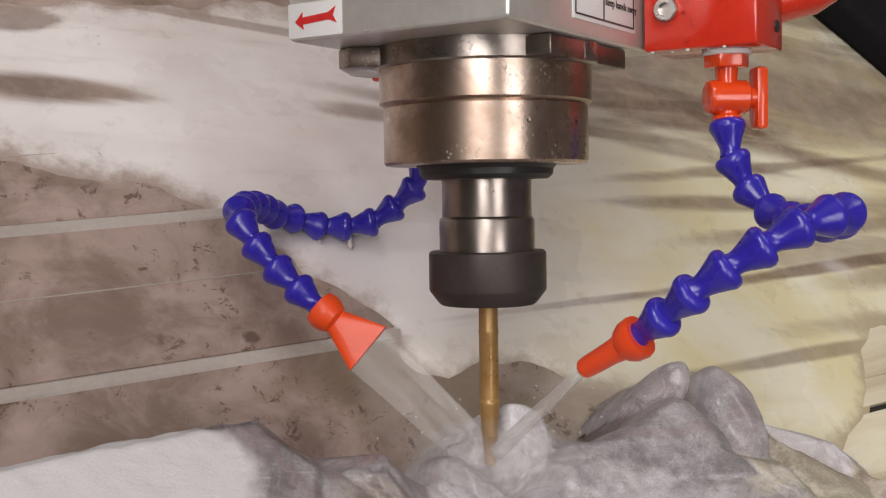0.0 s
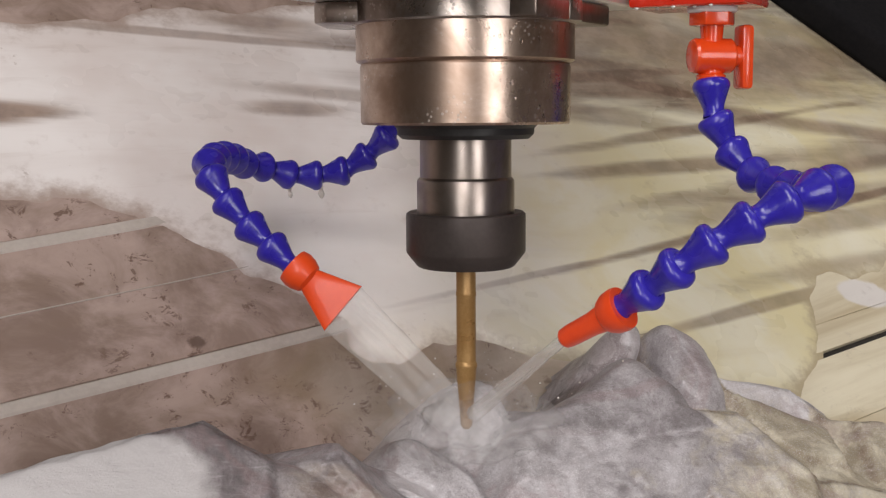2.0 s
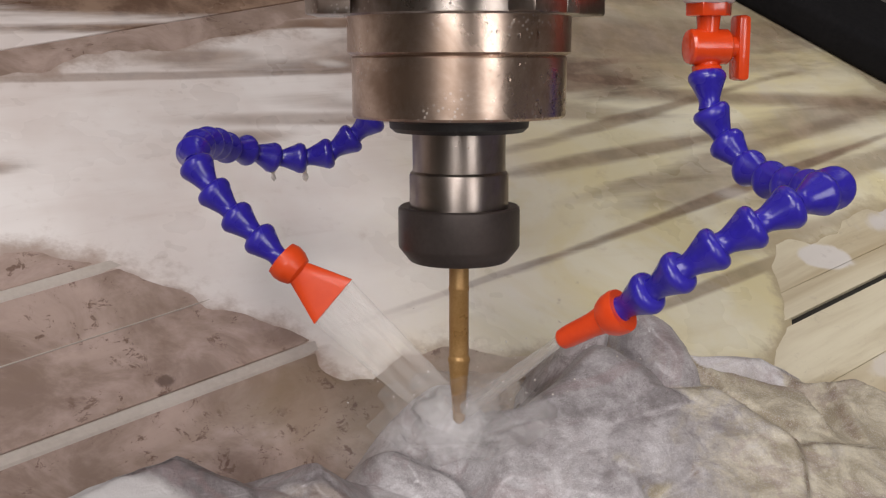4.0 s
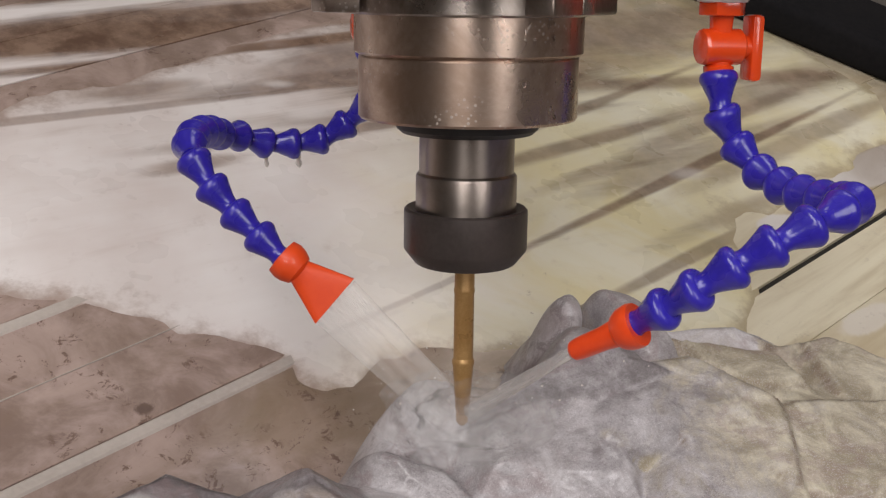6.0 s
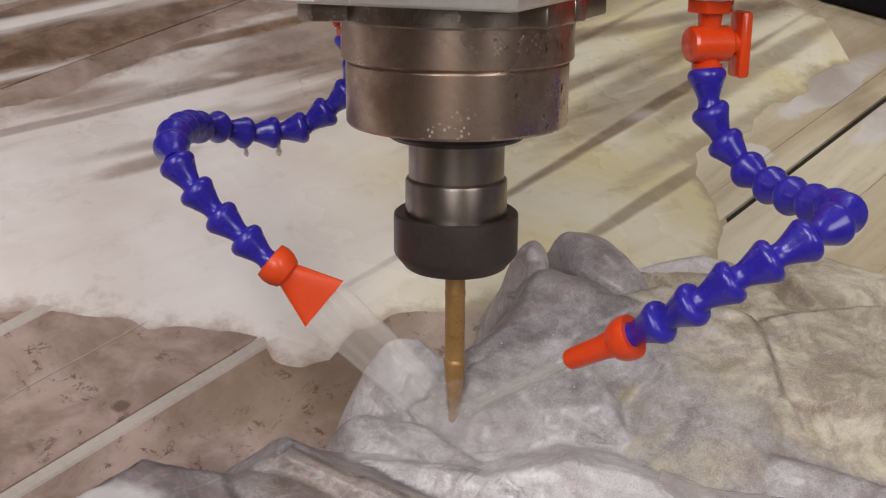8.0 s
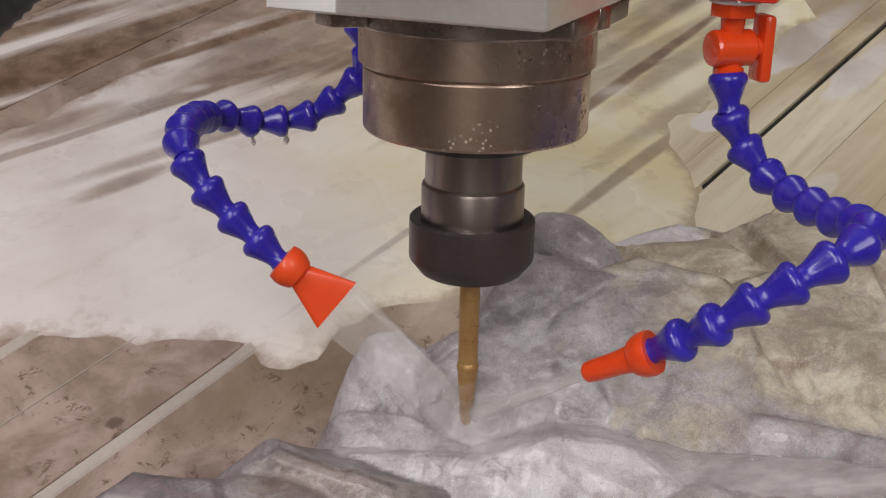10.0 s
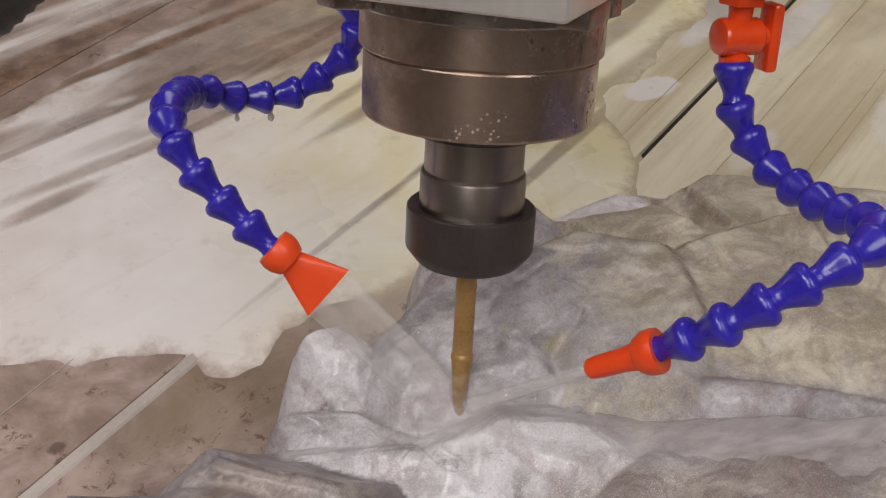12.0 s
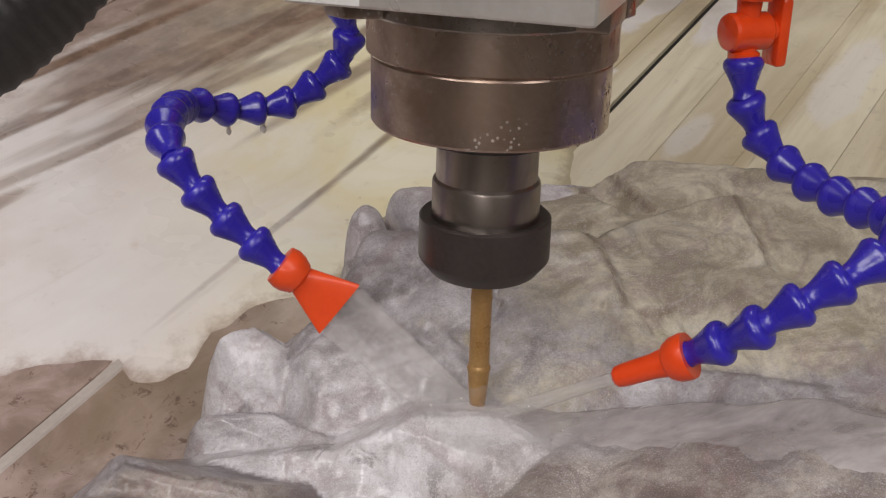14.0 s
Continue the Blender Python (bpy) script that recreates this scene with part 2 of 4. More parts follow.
    dark = n.math("MULTIPLY", dark, n.math("MULTIPLY", n.ramp(f, 0.0, 1.0, 1.0, 0.45), n.ramp(skin, 0.0, 1.0, 1.0, 0.4)))
    col = n.mix(dark, col, (0.15, 0.13, 0.13))
    pale = n.math("MULTIPLY", n.ramp(grain, 0.50, 0.70), n.math("MULTIPLY", f, 0.75))
    col = n.mix(pale, col, (0.82, 0.80, 0.82))
    scratch = n.noise(1.0, 4, 0.6, 0.4, n.stretched(60, 420, 60, radians(25)))
    col = n.mix(n.ramp(scratch, 0.55, 0.75, 0.0, 0.18), col, (0.78, 0.76, 0.77))
    n.bump(n.math("ADD", n.math("ADD", n.math("MULTIPLY", speck, 0.5), n.math("MULTIPLY", scratch, 0.25)), mid), 0.6, 0.0016)
    return n.set(Base_Color=col, Roughness=n.ramp(mid, 0.3, 0.7, 0.38, 0.68), Coat_Weight=n.math("ADD", n.ramp(veil, 0.42, 0.60, 0.0, 0.4), n.math("MULTIPLY", carved, 0.3), clamp=True), Coat_Roughness=0.11)


def water_material(name, cover, streak, colour=(0.80, 0.77, 0.74)):
    """Milky moving water: thin white streaks with clear gaps."""
    n = Nodes(name)
    s = n.noise(1.0, 5, 0.65, 0.3, n.stretched(*streak))
    clear = n.t.nodes.new("ShaderNodeBsdfTransparent")
    mixer = n.t.nodes.new("ShaderNodeMixShader")
    n.put(mixer.inputs[0], n.ramp(s, 0.32, 0.72, cover * 0.35, cover))
    n.put(mixer.inputs[1], clear.outputs[0])
    n.put(mixer.inputs[2], n.b.outputs[0])
    n.put(n.t.nodes["Material Output"].inputs[0], mixer.outputs[0])
    n.bump(s, 0.3, 0.001)
    return n.set(Base_Color=colour, Roughness=0.22, Transmission_Weight=0.25, IOR=1.33)


TURN = 45.5
# x, y, half length, half width, turn, ragged (1) or streaky (0), strength
LEFT_STAINS = [
    (-0.165, 0.085, 0.055, 0.010, 38, 0, 0.85),
    (-0.020, 0.193, 0.034, 0.007, 32, 0, 0.6),
    (-0.092, 0.226, 0.110, 0.0035, 30, 0, 0.55),
    (-0.070, 0.262, 0.045, 0.010, 30, 0, 0.7),
    (-0.215, 0.118, 0.030, 0.012, 40, 1, 0.7),
    (-0.017, 0.336, 0.170, 0.0060, 32, 0, 1.0),
    (-0.085, 0.330, 0.100, 0.0170, 32, 0, 1.0),
    (-0.020, 0.395, 0.170, 0.0160, 32, 0, 0.95),
    (0.075, 0.425, 0.130, 0.0100, 32, 0, 0.9),
    (-0.130, 0.375, 0.120, 0.0130, 32, 0, 0.95),
    (-0.060, 0.455, 0.200, 0.0200, 32, 0, 0.9),
    (0.020, 0.235, 0.080, 0.006, 28, 0, 0.5),
    (0.070, 0.330, 0.150, 0.008, 30, 0, 0.5),
]
RIGHT_STAINS = [
    (0.235, 0.305, 0.090, 0.007, 38, 0, 0.7),
    (0.175, 0.360, 0.110, 0.012, 25, 0, 0.6),
    (0.330, 0.420, 0.200, 0.012, 25, 0, 0.7),
    (0.130, 0.520, 0.200, 0.020, 32, 0, 0.75),
    (0.197, 0.377, 0.032, 0.0060, 22, 1, 0.8),
    # the wide entries below darken the far film as a whole
    (0.230, 0.425, 0.220, 0.045, 30, 0, 0.55),
    (0.240, 0.480, 0.260, 0.050, 32, 0, 0.6),
    (0.110, 0.455, 0.200, 0.025, 32, 0, 0.55),
    (0.105, 0.285, 0.090, 0.004, 33, 0, 0.4),
    (0.330, 0.330, 0.120, 0.010, 42, 0, 0.5),
    (0.120, 0.300, 0.120, 0.010, 24, 0, 0.5),
    (0.324, 0.313, 0.200, 0.0036, 45.5, 0, 0.8),
    (0.390, 0.430, 0.150, 0.0220, 43, 0, 0.6),
    (0.420, 0.385, 0.130, 0.0090, 44, 0, 0.55),
    (0.274, 0.390, 0.160, 0.0050, 45, 0, 0.65),
    (0.304, 0.206, 0.110, 0.0040, 44, 0, 0.6),
    (0.150, 0.357, 0.090, 0.0050, 42, 0, 0.6),
    (0.340, 0.370, 0.150, 0.0080, 44, 0, 0.5),
    (0.345, 0.265, 0.080, 0.0080, 40, 0, 0.45),
    (0.145, 0.134, 0.060, 0.0022, 44, 0, 0.6),
]
BED_STAINS = LEFT_STAINS + RIGHT_STAINS
BED_FOAM = [
    (0.040, 0.272, 0.016, 0.006, 30, 0.55),
    (0.015, 0.300, 0.010, 0.004, 20, 0.5),
    (0.070, 0.100, 0.110, 0.035, 25, 0.45),
    (0.300, 0.285, 0.012, 0.006, 20, 0.45),
]
BED_WHITE = [
    (0.452, 0.345, 0.075, 0.014, 43, 0.9),
    (0.490, 0.312, 0.065, 0.013, 43, 0.85),
    (0.362, 0.247, 0.018, 0.010, 20, 0.85),
    (0.520, 0.200, 0.060, 0.016, 45, 0.5),
    (0.400, 0.165, 0.030, 0.010, 40, 0.5),
]

# copper tint: part stain, part the brown table's reflection put into the colour
STEEL = steel_material("stain_and_reflection_steel", (0.53, 0.42, 0.35), (0.33, 0.24, 0.185), 0.29, 1.0)
HOLDER = steel_material("holder_steel", (0.34, 0.295, 0.265), (0.22, 0.185, 0.16), 0.33, 0.0)
BLACK_OXIDE = plain("black_oxide_steel", (0.046, 0.037, 0.034), (0.075, 0.060, 0.055), 0.44, 0.5, 80, 0.08)
RUBBER = plain("black_rubber", (0.018, 0.017, 0.017), (0.035, 0.032, 0.032), 0.5, 0, 90, 0.2)
CASTING = plain("cast_aluminium", (0.62, 0.59, 0.55), (0.74, 0.72, 0.69), 0.38, 0.55, 40, 0.12)
FLANGE = steel_material("flange_steel", (0.36, 0.32, 0.29), (0.19, 0.145, 0.12), 0.30, 0.8)
BRASS = plain("coated_cutter", (0.33, 0.175, 0.055), (0.50, 0.31, 0.125), 0.36, 0.4, 160, 0.1)
BLUE = plain("blue_plastic", (0.022, 0.014, 0.30), (0.040, 0.026, 0.46), 0.33, 0, 60, 0.25, 0.3, 0.14)
ORANGE = plain("orange_plastic", (0.78, 0.055, 0.006), (0.86, 0.080, 0.010), 0.40, 0, 60, 0.08, 0.25, 0.10)
VALVE_RED = plain("valve_plastic", (0.74, 0.060, 0.009), (0.82, 0.080, 0.012), 0.28, 0, 60, 0.05, 0.5, 0.08)
RED = plain("red_plastic", (0.60, 0.026, 0.011), (0.70, 0.040, 0.015), 0.25, 0, 60, 0.05, 0.5, 0.08)
WHITE_STICKER = plain("white_sticker", (0.78, 0.77, 0.75), (0.84, 0.83, 0.82), 0.35, 0, 90, 0.03)
INK = plain("black_ink", (0.02, 0.02, 0.02), (0.035, 0.03, 0.03), 0.5)
RED_INK = plain("red_ink", (0.62, 0.02, 0.02), (0.70, 0.035, 0.03), 0.45)
ZINC = plain("zinc_bolt", (0.55, 0.53, 0.50), (0.68, 0.66, 0.63), 0.28, 1.0, 120, 0.05)
TAPE = plain("thread_tape", (0.78, 0.76, 0.74), (0.86, 0.85, 0.84), 0.5, 0, 300, 0.4)
BED = bed_material()
FILM = film_material("slurry_film", True)
DRIED = film_material("dried_slurry", False)
SLOT = plain("slot_filler", (0.39, 0.34, 0.30), (0.51, 0.455, 0.41), 0.45, 0, 50, 0.3, 0.2)
# near-black colour that stands in for shade down in the table slots
DARK = plain("slot_shade", (0.010, 0.009, 0.008), (0.028, 0.024, 0.020), 0.7, 0, 30, 0.2)
SKIRT = plain("matt_rubber", (0.006, 0.006, 0.007), (0.014, 0.013, 0.014), 0.9, 0, 40, 0.3)
SKIRT.node_tree.nodes["Principled BSDF"].inputs["Specular IOR Level"].default_value = 0.12
STONE = stone_material()
PAINTED = plain("grey_paint", (0.66, 0.62, 0.58), (0.74, 0.70, 0.66), 0.6, 0, 6)
CONCRETE = plain("concrete", (0.24, 0.22, 0.20), (0.34, 0.32, 0.29), 0.8, 0, 8, 0.4)
CRATE = plain("sandstone", (0.42, 0.27, 0.17), (0.55, 0.37, 0.25), 0.8, 0, 30, 0.4)
SAFETY = plain("yellow_paint", (0.75, 0.36, 0.03), (0.82, 0.44, 0.05), 0.4, 0, 20)
JET = water_material("milky_jet", 0.27, (190, 60, 10))
STREAM = water_material("milky_stream", 0.62, (160, 160, 12))
SPRAY = water_material("spray", 0.20, (70, 70, 70), (0.85, 0.83, 0.82))
RUNOFF = water_material("runoff", 1.0, (20, 60, 20), (0.61, 0.56, 0.555))
DROP = plain("water_drop", (0.70, 0.64, 0.58), (0.80, 0.75, 0.70), 0.08, 0, 60, 0.0, 1.0, 0.02)
BEAD = plain("clear_water", (0.9, 0.9, 0.9), (0.95, 0.95, 0.95), 0.05, 0, 60, 0.0, 0.0, 0.01)
BEAD.node_tree.nodes["Principled BSDF"].inputs["Transmission Weight"].default_value = 1.0
BEAD.node_tree.nodes["Principled BSDF"].inputs["IOR"].default_value = 1.33


# ---------------------------------------------------------------- mesh helpers
def mesh_of(bm, name, material, smooth=40.0):
    me = bpy.data.meshes.new(name)
    bmesh.ops.recalc_face_normals(bm, faces=bm.faces)
    bm.to_mesh(me)
    bm.free()
    me.materials.append(material)
    me.shade_smooth()
    if smooth < 180:
        me.set_sharp_from_angle(angle=radians(smooth))
    return me


def part(name, bm, material, parent, label="", smooth=24.0):
    ob = new(name, mesh_of(bm, name, material, smooth))
    ob.parent = parent
    return tagged(ob, label)


def thing(name, label, category, group="", kind=""):
    return tagged(new(name), label, category, group, kind)


def lathe(profile, n=64, m=Matrix()):
    """Turns (radius, height) pairs round the z axis; closed at both ends."""
    bm = bmesh.new()
    rows = []
    for r, z in profile:
        rows.append([bm.verts.new(m @ Vector((r * math.cos(a), r * math.sin(a), z))) for a in (2 * math.pi * i / n for i in range(n))])
    for p, q in zip(rows, rows[1:]):
        for i in range(n):
            bm.faces.new((p[i], p[(i + 1) % n], q[(i + 1) % n], q[i]))
    bm.faces.new(rows[0])
    bm.faces.new(rows[-1])
    return bm


def block(sx, sy, sz, m=Matrix(), bevel=0.0, seg=2):
    bm = bmesh.new()
    bmesh.ops.create_cube(bm, size=1, matrix=Matrix.Diagonal((sx, sy, sz, 1)))
    if bevel:
        bmesh.ops.bevel(bm, geom=bm.edges[:], offset=bevel, segments=seg, affect="EDGES", profile=0.5)
    bm.transform(m)
    return bm


def prism(outline, z0, z1, bevel=0.0, m=Matrix()):
    bm = bmesh.new()
    f = bm.faces.new([bm.verts.new((x, y, z0)) for x, y in outline])
    top = bmesh.ops.extrude_face_region(bm, geom=[f])
    bmesh.ops.translate(bm, vec=(0, 0, z1 - z0), verts=[v for v in top["geom"] if isinstance(v, bmesh.types.BMVert)])
    if bevel:
        bmesh.ops.bevel(bm, geom=bm.edges[:], offset=bevel, segments=2, affect="EDGES", profile=0.5)
    bm.transform(m)
    return bm


def merged(*bms):
    out = bmesh.new()
    for b in bms:
        me = bpy.data.meshes.new("t")
        b.to_mesh(me)
        b.free()
        out.from_mesh(me)
        bpy.data.meshes.remove(me)
    return out


def aim(a, b):
    """A pose at a whose z axis points to b."""
    a, b = Vector(a), Vector(b)
    return Matrix.Translation(a) @ (b - a).to_track_quat("Z", "Y").to_matrix().to_4x4()


def spline(points, step):
    """Points at even steps along a smooth curve through the given ones."""
    p = [Vector(q) for q in points]
    p = [2 * p[0] - p[1]] + p + [2 * p[-1] - p[-2]]
    dense = []
    for i in range(1, len(p) - 2):
        a, b, c, d = p[i - 1:i + 3]
        for k in range(24):
            t = k / 24
            dense.append(0.5 * (2 * b + (c - a) * t + (2 * a - 5 * b + 4 * c - d) * t * t + (3 * b - a - 3 * c + d) * t ** 3))
    dense.append(p[-2])
    total = sum((b - a).length for a, b in zip(dense, dense[1:]))
    count = max(1, round(total / step))
    out, run, want = [dense[0]], 0.0, total / count
    for a, b in zip(dense, dense[1:]):
        run += (b - a).length
        if run >= want - 1e-9 and len(out) < count:
            out.append(b)
            run -= want
    out.append(dense[-1])
    return out


# ---------------------------------------------------------------- the room
def plain_box(name, sx, sy, sz, x, y, z, material, label, category):
    ob = new(name, mesh_of(block(sx, sy, sz), name, material))
    ob.matrix_world = pose(x, y, z)
    return tagged(ob, label, category, kind="structure")


def build_room():
    # unseen room, added to close the place; its pale walls give bounce light
    plain_box("floor", 7.2, 7.2, 0.1, 0, 0, -0.85, CONCRETE, "bare grey concrete workshop floor", "floor")
    for name, x, y, sx, sy in (("wall_north", 0, 3.55, 7.0, 0.1), ("wall_south", 0, -3.55, 7.0, 0.1),
                               ("wall_east", 3.55, 0, 0.1, 7.0), ("wall_west", -3.55, 0, 0.1, 7.0)):
        plain_box(name, sx, sy, 3.3, x, y, 0.85, PAINTED, "plain grey painted workshop wall", "wall")
    plain_box("ceiling", 7.2, 7.2, 0.1, 0, 0, 2.56, PAINTED, "plain grey painted workshop ceiling", "ceiling")


# ---------------------------------------------------------------- the machine table
TABLE = pose(0, 0, 0, 0, 0, TURN)
U_END, U_START = 0.735, -0.62
# seams with dried white deposit: across, start, end
SEAMS = [(0.0387, -0.45, 0.045), (0.1299, -0.45, 0.03)]
SLOTS = [-0.495, -0.400, -0.305, -0.208, -0.115, -0.011, 0.081, 0.175, 0.270, 0.365, 0.460, 0.555]


def build_table():
    table = tagged(new("machine_table", mesh_of(block(U_END - U_START, 1.12, 0.05, pose((U_END + U_START) / 2, 0.03, -0.065), 0.004), "machine_table", DARK)),
                   "slotted machine table of slurry-stained boards", "machine table", kind="structure")
    table.matrix_world = TABLE
    mid = (U_END + U_START) / 2
    for i, (a, b) in enumerate(zip(SLOTS, SLOTS[1:])):
        cut = a + (b - a) * (0.52 if i != 5 else 0.54)
        if i == 4:
            cut = a + 0.02
        gap_a, gap_b = (0.0021 if -0.12 < e < -0.10 else 0.0040 for e in (a, b))
        for lo, hi in ((a + gap_a, cut - 0.00015), (cut + 0.00015, b - gap_b)):
            bm = block(U_END - U_START, hi - lo, 0.040, Matrix(), 0.00035, 1)
            ob = part("board", bm, DRIED if lo > 0.24 else BED, table)
            ob.matrix_parent_inverse = TABLE.inverted()
            # world-aligned mesh keeps the stains in place on the boards
            ob.data.transform(TABLE @ pose(mid, (lo + hi) / 2, -0.020 + 0.0002 * ((i * 7) % 3 - 1)))
    for s in SLOTS:
        if -0.12 < s < -0.10:
            # dark strip added in place of the shade in this open slot
            dark = part("slot_strip", block(U_END - U_START, 0.0040, 0.03, pose((U_END + U_START) / 2, s, -0.0182)), DARK, table, "dark strip standing in for shade in an open table slot")
            continue
        for lo, hi, pale in ((U_START, 0.14, s in (-0.011, 0.081)), (0.14, U_END, False)):
            strip = part("slot_strip", block(hi - lo, 0.0079, 0.036, Matrix(), 0.0012 if pale else 0.0003, 1), SLOT if pale else BED, table, "strip filling a table slot")
            strip.matrix_parent_inverse = TABLE.inverted()
            strip.data.transform(TABLE @ pose((lo + hi) / 2, s, -0.0176 if pale else -0.0186))
    for v, lo, hi in SEAMS:
        part("seam_line", block(hi - lo, 0.0005, 0.0008, pose((lo + hi) / 2, v, 0.0002), 0.0001, 1), SLOT, table, "white deposit along a board seam")
    skirt = tagged(new("rubber_skirt", mesh_of(block(0.085, 1.15, 0.030, Matrix(), 0.008, 3), "rubber_skirt", SKIRT)),
                   "black rubber skirt over the end of the machine table", "skirt", kind="structure")
    skirt.matrix_world = TABLE @ pose(0.690, 0.09, 0.0155, 0, 0, 17)
    # support under the table
    base = tagged(new("machine_base", mesh_of(block(1.0, 0.9, 0.71, pose(0, 0, -0.445), 0.01), "machine_base", PAINTED)),
                  "grey painted steel base under the machine table", "machine base", kind="structure")
    base.matrix_world = TABLE


FILM_EDGE = ([-0.60, -0.30, -0.16, -0.06, 0.0, 0.045, 0.060, 0.069, 0.083, 0.096, 0.107, 0.13, 0.17, 0.20, 0.30, 0.60],
             [-0.16, -0.02, 0.030, 0.066, 0.052, 0.049, 0.046, 0.031, 0.026, 0.031, 0.058, 0.072, 0.082, 0.095, 0.10, 0.10])


def build_film():
    """The skin of milky slurry that lies over the boards, thin at its ragged edge."""
    step, x0, y0, nx, ny = 0.004, -0.48, -0.10, 240, 245
    verts, faces = [], []
    for j in range(ny):
        for i in range(nx):
            x, y = x0 + i * step, y0 + j * step
            w = 0.010 * noise.fractal(Vector((x * 18, y * 18, 1.0)), 1.0, 2.0, 4)
            d = y - float(np.interp(x, *FILM_EDGE)) + w
            s, u = (y - x) / 1.414, (x + y) / 1.414
            d = min(d, s + 0.064 + 0.9 * max(0.0, 0.40 - u) + 1.5 * w, 0.66 - u, 0.252 - s + w, 0.70 - u + 2.5 * w)
            lump = 0.00018 * noise.fractal(Vector((x * 40, y * 40, 6.0)), 1.0, 2.0, 3)
            verts.append((x, y, 0.0011 * math.tanh(d / 0.014) - 0.0001 + lump))
    for j in range(ny - 1):
        for i in range(nx - 1):
            a = j * nx + i
            q = (a, a + 1, a + nx + 1, a + nx)
            if max(verts[k][2] for k in q) > -0.0007:
                faces.append(q)
    me = bpy.data.meshes.new("slurry_film")
    me.from_pydata(verts, [], faces)
    me.materials.append(FILM)
    me.shade_smooth()
    tagged(new("slurry_film", me), "milky slurry film drying over the table boards", "slurry", kind="stuff")


def build_beyond():
    """What stands past the end of the table."""
    rock = tagged(new("stone_block", mesh_of(block(0.24, 0.42, 0.75, Matrix(), 0.03, 3), "stone_block", CRATE)), "rough pinkish tan stone block on the workshop floor", "stone")
    rock.matrix_world = TABLE @ pose(0.92, -0.12, -0.425, 0, 0, 8)
    post = tagged(new("guard_post", mesh_of(block(0.05, 0.05, 0.76, Matrix(), 0.006), "guard_post", SAFETY)), "yellow painted steel guard post on the floor", "post")
    post.matrix_world = TABLE @ pose(0.875, 0.350, -0.420)


# ---------------------------------------------------------------- the carved stone
RIM = [(-0.30, -0.24), (-0.16, -0.215), (-0.075, -0.178), (-0.041, -0.152), (-0.006, -0.113), (0.031, -0.081), (0.055, -0.075), (0.090, -0.066), (0.100, -0.045),
       (0.110, -0.016), (0.122, 0.000), (0.140, 0.002), (0.160, -0.004), (0.178, 0.025), (0.180, 0.062), (0.190, 0.078), (0.212, 0.098), (0.238, 0.106), (0.265, 0.100),
       (0.300, 0.104), (0.345, 0.099), (0.395, 0.108), (0.460, 0.085), (0.560, 0.060), (0.62, -0.10), (0.55, -0.30), (0.2, -0.36), (-0.2, -0.33)]

# lobes of the carving: x, y, top, half length, half width, turn, drop, flatness, whiteness, ochre rind
NEAR_LOBES = [
    (0.08, -0.112, 0.077, 0.04, 0.022, -18, 0.022, 2, 0.25, 0.1),
    (0.19, 0.052, 0.065, 0.024, 0.0125, 78, 0.04, 5, 0.85, 0),
    (0.226, 0.056, 0.064, 0.034, 0.018, -50, 0.036, 5, 0.40, 0.0),
]
LEAF_LOBES = [
    (0.202, 0.016, 0.077, 0.029, 0.016, -16, 0.034, 5, 0.3, 0.0),
    (0.18, 0.001, 0.062, 0.026, 0.015, -10, 0.026, 5, 0.75, 0),
    (0.184, -0.024, 0.06, 0.026, 0.013, 5, 0.024, 5, 0.6, 0),
    (0.222, -0.014, 0.071, 0.032, 0.022, 50, 0.018, 4, 0.55, 0.3),
    (0.262, -0.03, 0.068, 0.05, 0.03, 70, 0.008, 1.6, 0.6, 0.55),
]
FOLD_LOBES = [
    (0.24, -0.12, 0.063, 0.034, 0.02, 35, 0.012, 1.6, 0.65, 0.15),
    (0.33, -0.03, 0.063, 0.06, 0.024, -25, 0.008, 1.6, 0.5, 0.6),
    (0.305, -0.078, 0.059, 0.075, 0.01, -20, 0.008, 1.2, 0.4, 0.25),
]
SLAB_LOBES = [
    (0.345, -0.14, 0.064, 0.07, 0.03, -15, 0.01, 1.8, 0.4, 0.4),
    (0.185, -0.135, 0.066, 0.045, 0.018, 12, 0.012, 1.6, 0.6, 0),
    (0.125, -0.132, 0.073, 0.05, 0.022, -16, 0.014, 1.8, 0.35, 0.1),
]
LOBES = NEAR_LOBES + LEAF_LOBES + FOLD_LOBES + SLAB_LOBES

